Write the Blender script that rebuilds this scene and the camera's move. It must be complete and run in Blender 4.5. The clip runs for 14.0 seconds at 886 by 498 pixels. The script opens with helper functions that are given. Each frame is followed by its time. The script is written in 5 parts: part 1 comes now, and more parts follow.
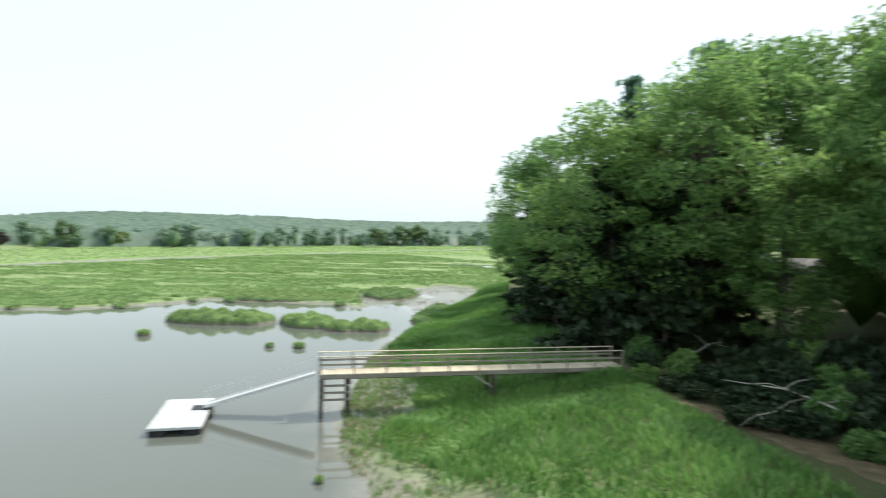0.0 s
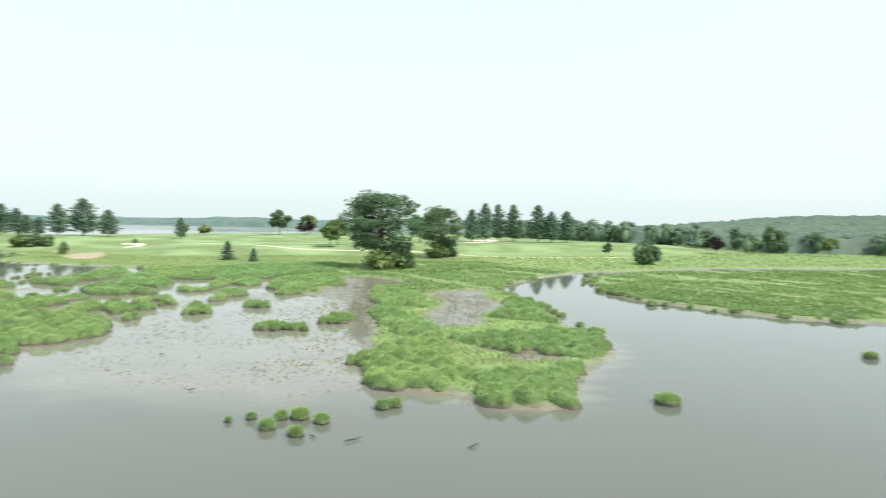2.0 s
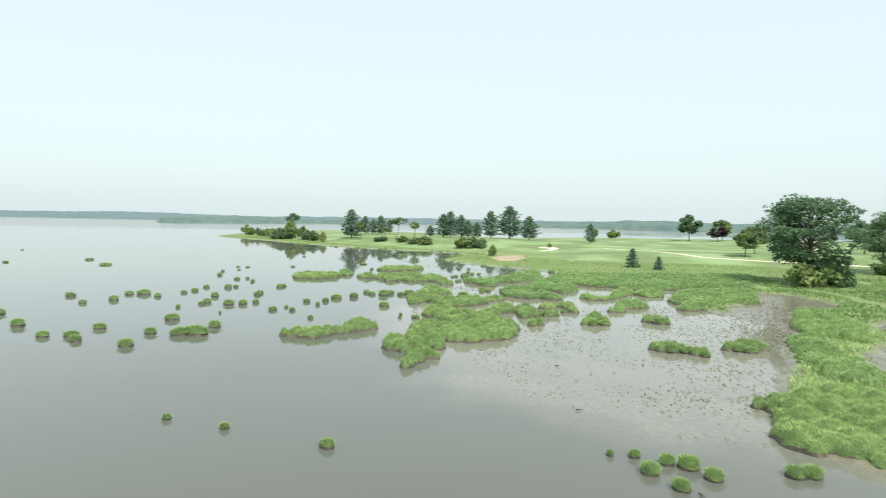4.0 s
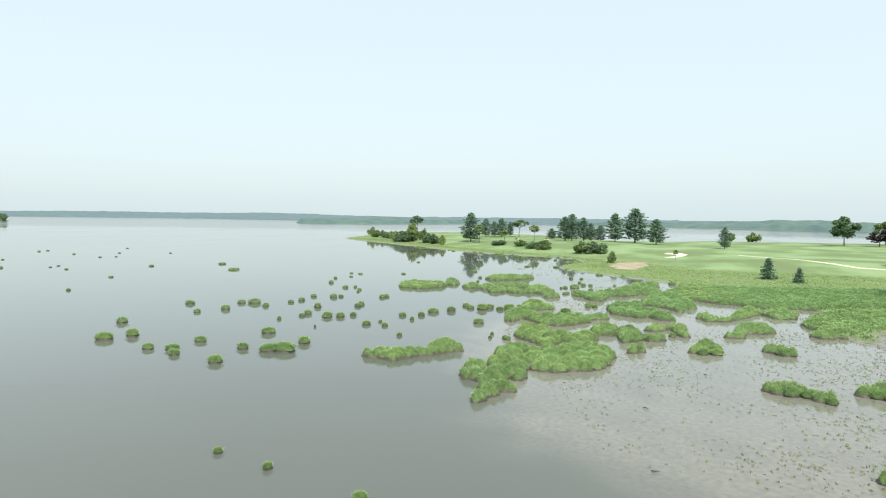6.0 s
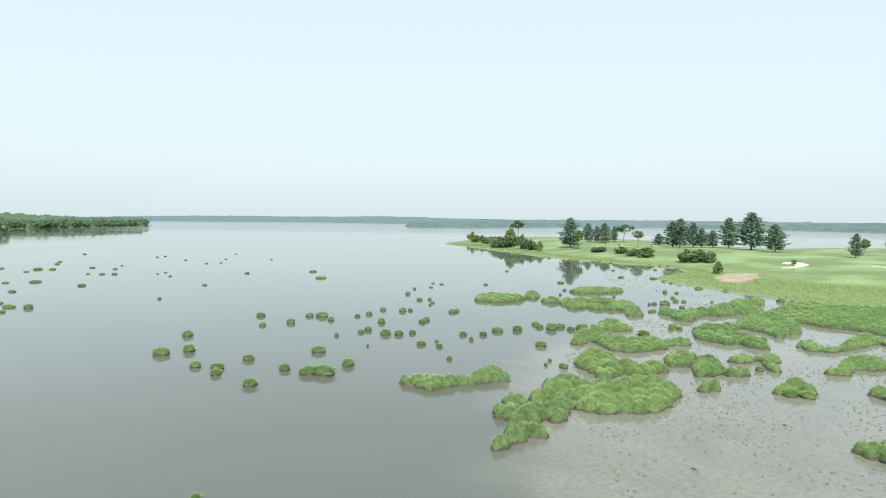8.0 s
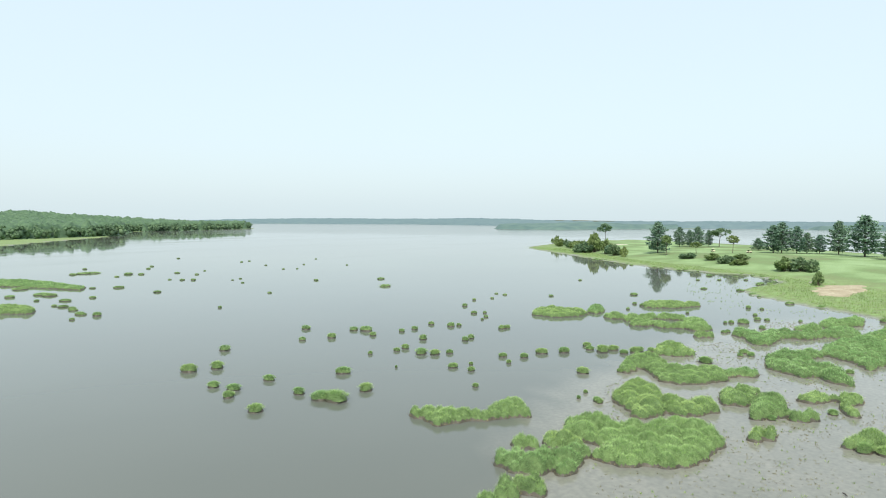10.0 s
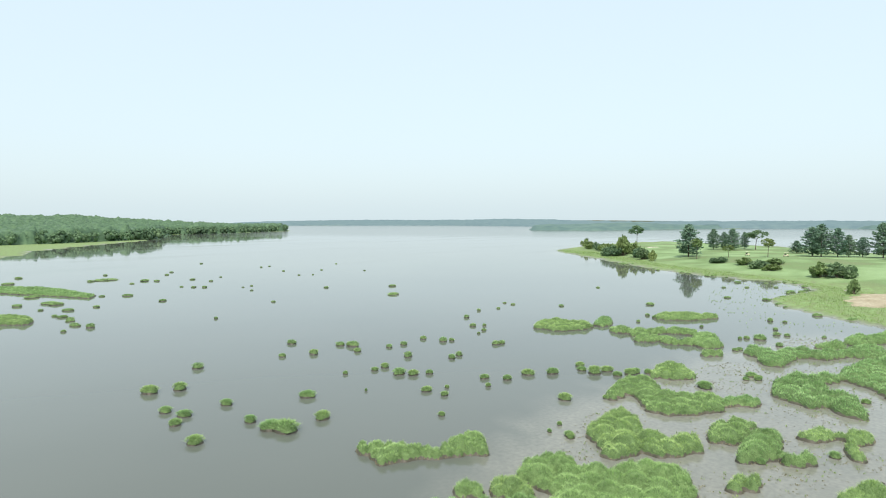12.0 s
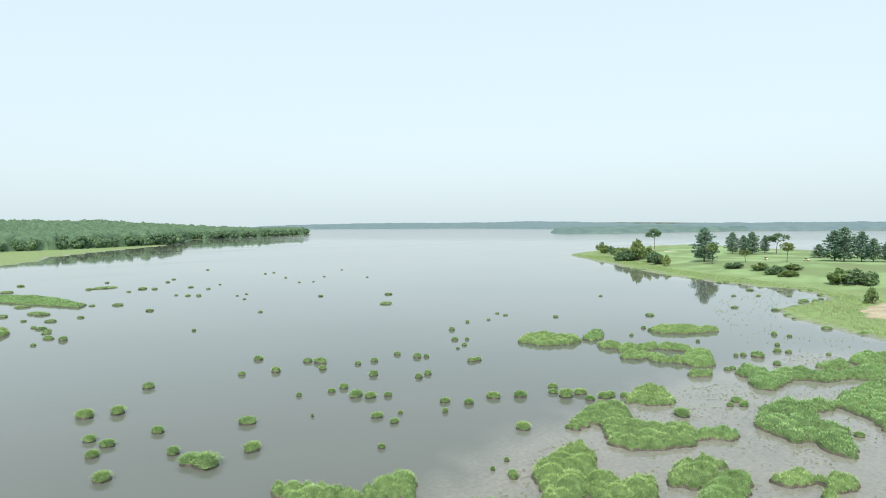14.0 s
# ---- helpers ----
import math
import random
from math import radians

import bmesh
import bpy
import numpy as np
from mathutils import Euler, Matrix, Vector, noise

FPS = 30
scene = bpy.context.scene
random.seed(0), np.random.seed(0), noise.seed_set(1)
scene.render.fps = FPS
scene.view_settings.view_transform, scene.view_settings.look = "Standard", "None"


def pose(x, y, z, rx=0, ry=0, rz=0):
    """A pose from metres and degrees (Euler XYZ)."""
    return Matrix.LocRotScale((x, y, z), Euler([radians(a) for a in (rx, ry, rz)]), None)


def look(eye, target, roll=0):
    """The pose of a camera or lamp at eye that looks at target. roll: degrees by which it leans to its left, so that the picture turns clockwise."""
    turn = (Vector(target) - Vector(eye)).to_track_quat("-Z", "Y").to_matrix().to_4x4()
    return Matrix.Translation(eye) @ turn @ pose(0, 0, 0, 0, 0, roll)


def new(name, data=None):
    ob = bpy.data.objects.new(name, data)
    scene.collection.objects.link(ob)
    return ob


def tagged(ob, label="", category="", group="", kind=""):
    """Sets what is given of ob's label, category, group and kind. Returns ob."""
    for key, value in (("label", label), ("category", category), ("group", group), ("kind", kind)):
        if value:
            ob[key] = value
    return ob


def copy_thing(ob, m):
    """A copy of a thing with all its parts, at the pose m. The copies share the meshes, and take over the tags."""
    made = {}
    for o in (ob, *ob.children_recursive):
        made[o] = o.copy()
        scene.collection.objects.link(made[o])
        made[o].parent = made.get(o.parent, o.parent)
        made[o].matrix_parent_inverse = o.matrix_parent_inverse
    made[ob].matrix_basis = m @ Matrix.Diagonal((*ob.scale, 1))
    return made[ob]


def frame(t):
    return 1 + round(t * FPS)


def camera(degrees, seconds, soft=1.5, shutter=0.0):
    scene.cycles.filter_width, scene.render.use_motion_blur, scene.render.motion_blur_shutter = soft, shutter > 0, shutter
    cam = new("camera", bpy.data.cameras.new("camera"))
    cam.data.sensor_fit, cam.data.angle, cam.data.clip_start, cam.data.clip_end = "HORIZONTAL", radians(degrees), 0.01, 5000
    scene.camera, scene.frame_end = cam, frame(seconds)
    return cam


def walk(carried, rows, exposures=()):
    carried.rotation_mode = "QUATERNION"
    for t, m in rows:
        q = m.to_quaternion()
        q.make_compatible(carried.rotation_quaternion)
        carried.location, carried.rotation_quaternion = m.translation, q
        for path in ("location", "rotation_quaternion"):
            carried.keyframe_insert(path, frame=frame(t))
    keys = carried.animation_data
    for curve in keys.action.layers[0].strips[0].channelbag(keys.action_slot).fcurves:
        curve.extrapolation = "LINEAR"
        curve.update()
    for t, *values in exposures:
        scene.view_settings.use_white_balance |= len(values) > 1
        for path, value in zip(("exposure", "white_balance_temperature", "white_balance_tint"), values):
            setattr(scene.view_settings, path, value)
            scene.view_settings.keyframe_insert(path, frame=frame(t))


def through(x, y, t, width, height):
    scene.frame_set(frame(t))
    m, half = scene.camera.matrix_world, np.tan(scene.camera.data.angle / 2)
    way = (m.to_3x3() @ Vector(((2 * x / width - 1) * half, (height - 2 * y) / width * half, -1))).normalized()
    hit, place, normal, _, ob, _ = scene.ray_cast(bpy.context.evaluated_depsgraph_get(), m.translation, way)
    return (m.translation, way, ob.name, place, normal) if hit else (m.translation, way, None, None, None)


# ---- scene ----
cam = camera(70.1, 14.0, soft=1.0, shutter=0.4)
PATH = [
    (0, (0.373, -0.449, 10.768), (0.377, 1.55, 10.708), 1.2),
    (0.5, (-0.241, -1.274, 11.069), (-0.76, 0.656, 11.001), 1.0),
    (1, (-0.621, -1.874, 11.272), (-1.679, -0.178, 11.197), 1.2),
    (1.5, (-0.867, -2.054, 11.459), (-2.305, -0.667, 11.377), 0.9),
    (2, (-0.996, -2.17, 11.676), (-2.69, -1.11, 11.591), 0.8),
    (2.5, (-1.347, -2.176, 11.923), (-3.213, -1.463, 11.835), 0.9),
    (3, (-1.811, -1.874, 12.201), (-3.776, -1.513, 12.109), 0.8),
    (3.5, (-2.454, -1.252, 12.443), (-4.45, -1.18, 12.351), 0.8),
    (6, (-7.308, 3.536, 14.944), (-9.233, 3.003, 14.844), 0.6),
    (6.5, (-8.776, 4.763, 15.324), (-10.675, 4.143, 15.226), 0.5),
    (7, (-10.492, 6.016, 15.781), (-12.361, 5.311, 15.684), 0.4),
    (7.5, (-12.371, 7.31, 16.248), (-14.21, 6.528, 16.152), 0.3),
    (8, (-14.32, 8.521, 16.703), (-16.124, 7.663, 16.608), 0.3),
    (8.5, (-16.353, 9.653, 17.156), (-18.115, 8.713, 17.062), 0.2),
    (9, (-18.453, 10.773, 17.536), (-20.173, 9.758, 17.443), 0.2),
    (11.5, (-29.305, 15.24, 19.54), (-30.909, 14.05, 19.45), -0.3),
    (12, (-31.572, 15.99, 19.807), (-33.161, 14.778, 19.718), -0.3),
    (12.5, (-33.884, 16.687, 20.082), (-35.456, 15.454, 19.996), -0.3),
    (13, (-36.276, 17.382, 20.357), (-37.834, 16.132, 20.273), -0.4),
    (13.5, (-38.619, 18.066, 20.615), (-40.167, 16.802, 20.532), -0.5),
    (14, (-40.875, 18.802, 20.82), (-42.416, 17.531, 20.74), -0.6),
]
EXPOSURES = [(0, 0.32, 6600, 10), (1.5, 0.27, 6800, 10), (3.5, 0.12, 6800, 10), (7, 0.05, 6600, 10), (14, 0.03, 6500, 10)]
walk(cam, [(t, look(eye, target, roll)) for t, eye, target, roll in PATH], EXPOSURES)

# ---- world and sun ----
SUN_ELEVATION, SUN_AZIMUTH = radians(54), radians(62)   # azimuth from +y towards +x
world = bpy.data.worlds.new("hazy_sky")
scene.world = world
world.use_nodes = True
wn, wl = world.node_tree.nodes, world.node_tree.links
wn.clear()
w_out = wn.new("ShaderNodeOutputWorld")
w_sky = wn.new("ShaderNodeTexSky")
w_sky.sky_type, w_sky.sun_disc = "NISHITA", False
w_sky.sun_elevation, w_sky.sun_rotation = SUN_ELEVATION, SUN_AZIMUTH
w_sky.dust_density, w_sky.air_density = 4.0, 1.0
w_bg = wn.new("ShaderNodeBackground")
w_bg.inputs["Strength"].default_value = 0.05
w_haze = wn.new("ShaderNodeBackground")
w_haze.inputs["Color"].default_value = (0.745, 0.885, 0.93, 1)
w_haze.inputs["Strength"].default_value = 0.86
w_add = wn.new("ShaderNodeAddShader")
wl.new(w_sky.outputs[0], w_bg.inputs["Color"])
wl.new(w_bg.outputs[0], w_add.inputs[0])
wl.new(w_haze.outputs[0], w_add.inputs[1])
wl.new(w_add.outputs[0], w_out.inputs["Surface"])

sun_data = bpy.data.lights.new("sun", "SUN")
sun_data.energy, sun_data.angle, sun_data.color = 4.2, radians(2.5), (1.0, 0.95, 0.86)
sun_ob = new("sun", sun_data)
sun_dir = Vector((math.sin(SUN_AZIMUTH) * math.cos(SUN_ELEVATION), math.cos(SUN_AZIMUTH) * math.cos(SUN_ELEVATION), math.sin(SUN_ELEVATION)))
sun_ob.matrix_world = look(sun_dir * 200, (0, 0, 0))


# ---- materials ----
def material(name, rough=0.8, spec=0.3, metal=0.0):
    m = bpy.data.materials.new(name)
    m.use_nodes = True
    n, l = m.node_tree.nodes, m.node_tree.links
    b = n["Principled BSDF"]
    b.inputs["Roughness"].default_value, b.inputs["Metallic"].default_value = rough, metal
    b.inputs["Specular IOR Level"].default_value = spec
    return m, n, l, b


def noise_node(n, l, scale, detail=4.0, space="Object", stretch=(1, 1, 1)):
    co, mp, tx = n.new("ShaderNodeTexCoord"), n.new("ShaderNodeMapping"), n.new("ShaderNodeTexNoise")
    mp.inputs["Scale"].default_value = stretch
    tx.inputs["Scale"].default_value, tx.inputs["Detail"].default_value = scale, detail
    l.new(co.outputs[space], mp.inputs[0])
    l.new(mp.outputs[0], tx.inputs["Vector"])
    return tx


def ramp(n, l, source, stops):
    r = n.new("ShaderNodeValToRGB")
    while len(r.color_ramp.elements) < len(stops):
        r.color_ramp.elements.new(0.5)
    for e, (p, c) in zip(r.color_ramp.elements, stops):
        e.position, e.color = p, (*c, 1)
    l.new(source, r.inputs[0])
    return r


def mix(n, l, fac, a, b, kind="MIX"):
    x = n.new("ShaderNodeMix")
    x.data_type, x.blend_type = "RGBA", kind
    for socket, v in ((x.inputs[0], fac), (x.inputs[6], a), (x.inputs[7], b)):
        if isinstance(v, (int, float)):
            socket.default_value = v
        elif isinstance(v, tuple):
            socket.default_value = (*v, 1)
        else:
            l.new(v, socket)
    return x.outputs[2]


def bump(n, l, source, b, strength=0.3, distance=0.1):
    u = n.new("ShaderNodeBump")
    u.inputs["Strength"].default_value, u.inputs["Distance"].default_value = strength, distance
    l.new(source, u.inputs["Height"])
    l.new(u.outputs[0], b.inputs["Normal"])


def foliage(name, dark, mid, light, big=0.25, through=0.25, rough=0.55):
    """Leaves: the tint changes from leaf to leaf and in patches, and some light passes."""
    m, n, l, b = material(name, rough, 0.25)
    geo, nz = n.new("ShaderNodeNewGeometry"), noise_node(n, l, big, 3)
    add = n.new("ShaderNodeMath")
    add.operation = "MULTIPLY_ADD"
    l.new(geo.outputs["Random Per Island"], add.inputs[0])
    add.inputs[1].default_value = 0.55
    sub = n.new("ShaderNodeMath")
    sub.operation = "MULTIPLY_ADD"
    l.new(nz.outputs[0], sub.inputs[0])
    sub.inputs[1].default_value, sub.inputs[2].default_value = 1.1, -0.32
    l.new(sub.outputs[0], add.inputs[2])
    r = ramp(n, l, add.outputs[0], ((0.1, dark), (0.5, mid), (0.9, light)))
    oi = n.new("ShaderNodeObjectInfo")
    tint = ramp(n, l, oi.outputs["Random"], ((0.0, (0.84, 0.92, 0.9)), (1.0, (1.1, 1.04, 0.92))))
    col = mix(n, l, 1.0, r.outputs[0], tint.outputs[0], "MULTIPLY")
    l.new(col, b.inputs["Base Color"])
    t = n.new("ShaderNodeBsdfTranslucent")
    l.new(col, t.inputs[0])
    ms = n.new("ShaderNodeMixShader")
    ms.inputs[0].default_value = through
    l.new(b.outputs[0], ms.inputs[1])
    l.new(t.outputs[0], ms.inputs[2])
    l.new(ms.outputs[0], n["Material Output"].inputs[0])
    return m


def plain(name, a, c, scale, rough=0.8, spec=0.3, metal=0.0, rel=0.3, stretch=(1, 1, 1), dist=0.02):
    m, n, l, b = material(name, rough, spec, metal)
    nz, fine = noise_node(n, l, scale, 6, "Object", stretch), noise_node(n, l, scale * 7, 4, "Object", stretch)
    r = ramp(n, l, nz.outputs[0], ((0.3, a), (0.7, c)))
    f = ramp(n, l, fine.outputs[0], ((0.3, (0.78, 0.78, 0.78)), (0.7, (1.12, 1.12, 1.12))))
    oi = n.new("ShaderNodeObjectInfo")
    o = ramp(n, l, oi.outputs["Random"], ((0, (0.82, 0.82, 0.83)), (1, (1.12, 1.1, 1.06))))
    col = mix(n, l, 1.0, mix(n, l, 1.0, r.outputs[0], f.outputs[0], "MULTIPLY"), o.outputs[0], "MULTIPLY")
    l.new(col, b.inputs["Base Color"])
    bump(n, l, fine.outputs[0], b, rel, dist)
    return m


MARSH = foliage("cordgrass_green", (0.125, 0.205, 0.083), (0.3, 0.46, 0.185), (0.5, 0.67, 0.33), 0.3, 0.33)
# Shade between blades is put into the turf, a darker green than theirs.
MARSH_TURF = plain("cordgrass_turf", (0.08, 0.132, 0.053), (0.17, 0.262, 0.107), 1.6, 0.9, 0.1, 0, 0.9, (1, 1, 1), 0.12)
MARSH_FAR = foliage("salt_meadow_green", (0.15, 0.22, 0.09), (0.23, 0.35, 0.13), (0.34, 0.45, 0.2), 0.06, 0.3)
BANK_GRASS = foliage("bank_grass_bright_green", (0.07, 0.16, 0.045), (0.135, 0.285, 0.08), (0.245, 0.41, 0.14), 0.16, 0.35)
STRAW = foliage("dead_straw", (0.16, 0.14, 0.08), (0.26, 0.23, 0.14), (0.4, 0.36, 0.22), 0.5, 0.1)
LEAF = foliage("broad_leaf_green", (0.065, 0.13, 0.045), (0.165, 0.295, 0.1), (0.32, 0.48, 0.17), 0.3, 0.55)
# Oak, pale leaf and needle greens are lightened to hold air haze.
LEAF_OAK = foliage("oak_leaf_green", (0.08, 0.14, 0.088), (0.15, 0.24, 0.135), (0.235, 0.335, 0.185), 0.25, 0.45)
LEAF_PALE = foliage("pale_leaf_green", (0.105, 0.161, 0.065), (0.182, 0.259, 0.102), (0.280, 0.364, 0.160), 0.3, 0.25)
LEAF_PURPLE = foliage("purple_leaf", (0.03, 0.022, 0.025), (0.055, 0.04, 0.042), (0.08, 0.06, 0.06), 0.3, 0.2)
NEEDLE = foliage("pine_needle_green", (0.095, 0.17, 0.128), (0.16, 0.26, 0.19), (0.235, 0.345, 0.24), 0.4, 0.3)
# Dark green that stands in for shade low in the bank trees.
SHADE_GREEN = foliage("shade_dark_green", (0.012, 0.026, 0.012), (0.025, 0.045, 0.02), (0.045, 0.075, 0.03), 0.4, 0.1)
# Two woodland greens made paler and bluer, air haze put into the colour.
WOODS = foliage("woodland_green", (0.085, 0.15, 0.098), (0.145, 0.24, 0.145), (0.22, 0.34, 0.2), 0.05, 0.35)
WOODS_HAZE = foliage("hazy_woodland_green", (0.13, 0.19, 0.155), (0.2, 0.285, 0.215), (0.3, 0.39, 0.28), 0.04, 0.3)
WOODS_CANOPY = foliage("woodland_canopy_green", (0.05, 0.1, 0.066), (0.105, 0.185, 0.112), (0.185, 0.29, 0.165), 0.2, 0.2)
# Blue air haze put into this canopy green as well.
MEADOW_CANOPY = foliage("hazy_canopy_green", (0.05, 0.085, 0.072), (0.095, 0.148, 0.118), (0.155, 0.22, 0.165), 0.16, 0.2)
BARK = plain("bark_grey_brown", (0.09, 0.075, 0.06), (0.17, 0.145, 0.12), 3.0, 0.9, 0.2, 0, 0.7, (1, 1, 0.25), 0.03)
DEADWOOD = plain("bleached_dead_wood", (0.3, 0.28, 0.25), (0.46, 0.44, 0.4), 4.0, 0.85, 0.2, 0, 0.4, (1, 1, 0.3))
# Wet mud, darkened further: shade under the grass rim is in the colour.
MUD = plain("shaded_wet_mud", (0.045, 0.042, 0.032), (0.095, 0.088, 0.068), 1.2, 0.5, 0.3, 0, 0.5, (1, 1, 1), 0.05)
TIMBER = plain("weathered_timber", (0.22, 0.2, 0.17), (0.36, 0.33, 0.28), 2.5, 0.85, 0.25, 0, 0.3, (0.2, 1, 1))
TIMBER_PALE = plain("sun_bleached_deck_boards", (0.46, 0.4, 0.31), (0.6, 0.53, 0.42), 2.5, 0.85, 0.25, 0, 0.3, (1, 0.2, 1))
TIMBER_DARK = plain("dark_timber", (0.06, 0.052, 0.042), (0.12, 0.1, 0.08), 2.5, 0.8, 0.3, 0, 0.4, (1, 1, 0.3))
FLOAT_DECK = plain("pale_grey_float_decking", (0.44, 0.46, 0.47), (0.55, 0.57, 0.58), 1.5, 0.7, 0.3, 0, 0.2, (1, 0.2, 1))
FLOAT_DARK = plain("black_float_plastic", (0.02, 0.02, 0.022), (0.045, 0.045, 0.05), 3.0, 0.6, 0.4)
ALUMINIUM = plain("dull_aluminium", (0.6, 0.61, 0.62), (0.74, 0.75, 0.76), 5.0, 0.5, 0.5, 0.35, 0.1)
SAND = plain("pale_bunker_sand", (0.6, 0.55, 0.44), (0.74, 0.69, 0.58), 0.3, 0.95, 0.1, 0, 0.3)
DIRT = plain("bare_sandy_earth", (0.33, 0.28, 0.19), (0.47, 0.42, 0.31), 0.25, 0.95, 0.1, 0, 0.4)
LEAF_LITTER = plain("brown_leaf_litter", (0.075, 0.062, 0.042), (0.155, 0.125, 0.08), 1.5, 0.95, 0.1, 0, 0.6)
WHITE_PAINT = plain("white_clapboard_paint", (0.74, 0.74, 0.73), (0.82, 0.82, 0.81), 1.0, 0.6, 0.3, 0, 0.1)
ROOF_GREY = plain("grey_shingle", (0.1, 0.1, 0.1), (0.17, 0.17, 0.17), 2.0, 0.9, 0.2)
DARK_GLASS = plain("dark_window_glass", (0.02, 0.024, 0.028), (0.03, 0.034, 0.038), 1.0, 0.08, 0.6)
CART_BODY = plain("cream_cart_body", (0.62, 0.58, 0.42), (0.7, 0.66, 0.5), 2.0, 0.4, 0.5)
CART_RED = plain("orange_red_cloth", (0.55, 0.12, 0.05), (0.65, 0.16, 0.07), 2.0, 0.8, 0.2)
RUBBER = plain("black_rubber", (0.02, 0.02, 0.02), (0.04, 0.04, 0.04), 5.0, 0.8, 0.3)

# far shore: plain distant backdrop, two kilometres of air haze added as blue emission
def hazy(name, dark, light, haze_glow):
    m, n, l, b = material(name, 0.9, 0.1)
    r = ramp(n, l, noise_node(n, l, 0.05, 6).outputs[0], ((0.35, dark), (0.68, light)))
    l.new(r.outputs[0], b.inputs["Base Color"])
    b.inputs["Emission Color"].default_value, b.inputs["Emission Strength"].default_value = (0.43, 0.62, 0.72, 1), haze_glow
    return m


DISTANCE = hazy("hazed_distant_shore", (0.04, 0.065, 0.065), (0.07, 0.1, 0.09), 0.34)
DISTANCE_NEAR = hazy("hazed_middle_shore", (0.04, 0.075, 0.06), (0.085, 0.13, 0.09), 0.23)

# murky tidal water
WATER, n_, l_, b_ = material("murky_tidal_water", 0.04, 0.5)
b_.inputs["IOR"].default_value = 1.33
wz, wf, wp = noise_node(n_, l_, 0.012, 4), noise_node(n_, l_, 1.6, 3, "Object", (1, 0.55, 1)), noise_node(n_, l_, 0.02, 3, "Object", (0.4, 1.6, 1))
wr = ramp(n_, l_, wz.outputs[0], ((0.3, (0.098, 0.108, 0.096)), (0.7, (0.123, 0.133, 0.116))))
w_bed = n_.new("ShaderNodeAttribute")
w_bed.attribute_name = "shallow"
w_silt = ramp(n_, l_, noise_node(n_, l_, 2.2, 8).outputs[0], ((0.3, (0.168, 0.17, 0.148)), (0.7, (0.24, 0.237, 0.203))))
l_.new(mix(n_, l_, w_bed.outputs["Fac"], wr.outputs[0], w_silt.outputs[0]), b_.inputs["Base Color"])
rr = ramp(n_, l_, wp.outputs[0], ((0.45, (0.02, 0.02, 0.02)), (0.68, (0.08, 0.08, 0.08))))
w_open = n_.new("ShaderNodeAttribute")
w_open.attribute_name = "open_water"
l_.new(mix(n_, l_, w_open.outputs["Fac"], rr.outputs[0], (0.13, 0.13, 0.13)), b_.inputs["Roughness"])
bump(n_, l_, wf.outputs[0], b_, 0.035, 0.05)

# ground: mask x = marsh turf, y = mown golf turf, z = bare mud (else upland turf)
GROUND, gn, gl, gb = material("tidal_ground", 0.8, 0.3)
ga = gn.new("ShaderNodeAttribute")
ga.attribute_name = "cover"
gs = gn.new("ShaderNodeSeparateColor")
gl.new(ga.outputs["Color"], gs.inputs[0])
g1, g2, g3 = noise_node(gn, gl, 0.05, 5), noise_node(gn, gl, 0.6, 6), noise_node(gn, gl, 6.0, 4)
up = ramp(gn, gl, g1.outputs[0], ((0.35, (0.06, 0.05, 0.03)), (0.6, (0.07, 0.095, 0.03))))
ma = ramp(gn, gl, g2.outputs[0], ((0.32, (0.17, 0.19, 0.1)), (0.5, (0.18, 0.255, 0.1)), (0.7, (0.22, 0.325, 0.135))))
go = ramp(gn, gl, g1.outputs[0], ((0.36, (0.16, 0.205, 0.095)), (0.46, (0.155, 0.235, 0.098)), (0.54, (0.205, 0.3, 0.135)), (0.64, (0.245, 0.35, 0.175))))
mu = ramp(gn, gl, g2.outputs[0], ((0.3, (0.13, 0.125, 0.102)), (0.52, (0.185, 0.176, 0.144)), (0.72, (0.24, 0.225, 0.18))))
c = mix(gn, gl, gs.outputs[0], up.outputs[0], ma.outputs[0])
c = mix(gn, gl, gs.outputs[1], c, go.outputs[0])
c = mix(gn, gl, gs.outputs[2], c, mu.outputs[0])
fi = ramp(gn, gl, g3.outputs[0], ((0.25, (0.72, 0.74, 0.7)), (0.75, (1.18, 1.16, 1.15))))
c = mix(gn, gl, 1.0, c, fi.outputs[0], "MULTIPLY")
gl.new(c, gb.inputs["Base Color"])
gr = ramp(gn, gl, gs.outputs[2], ((0.0, (0.9, 0.9, 0.9)), (1.0, (0.17, 0.17, 0.17))))
gl.new(gr.outputs[0], gb.inputs["Roughness"])
bump(gn, gl, g3.outputs[0], gb, 0.5, 0.06)


# ---- building helpers ----
def mesh_arrays(name, co, quads=None, tris=None, mats=(), smooth=False):
    """A mesh from numpy arrays of corners."""
    me = bpy.data.meshes.new(name)
    q = np.zeros((0, 4), int) if quads is None else np.asarray(quads)
    t = np.zeros((0, 3), int) if tris is None else np.asarray(tris)
    loops = np.concatenate([q.ravel(), t.ravel()]).astype(np.int32)
    starts = np.concatenate([np.arange(len(q)) * 4, len(q) * 4 + np.arange(len(t)) * 3]).astype(np.int32)
    me.vertices.add(len(co))
    me.vertices.foreach_set("co", np.asarray(co, np.float32).ravel())
    me.loops.add(len(loops))
    me.loops.foreach_set("vertex_index", loops)
    me.polygons.add(len(starts))
    me.polygons.foreach_set("loop_start", starts)
    me.update(calc_edges=True)
    if smooth:
        me.polygons.foreach_set("use_smooth", np.ones(len(starts), bool))
    for m in mats:
        me.materials.append(m)
    return me


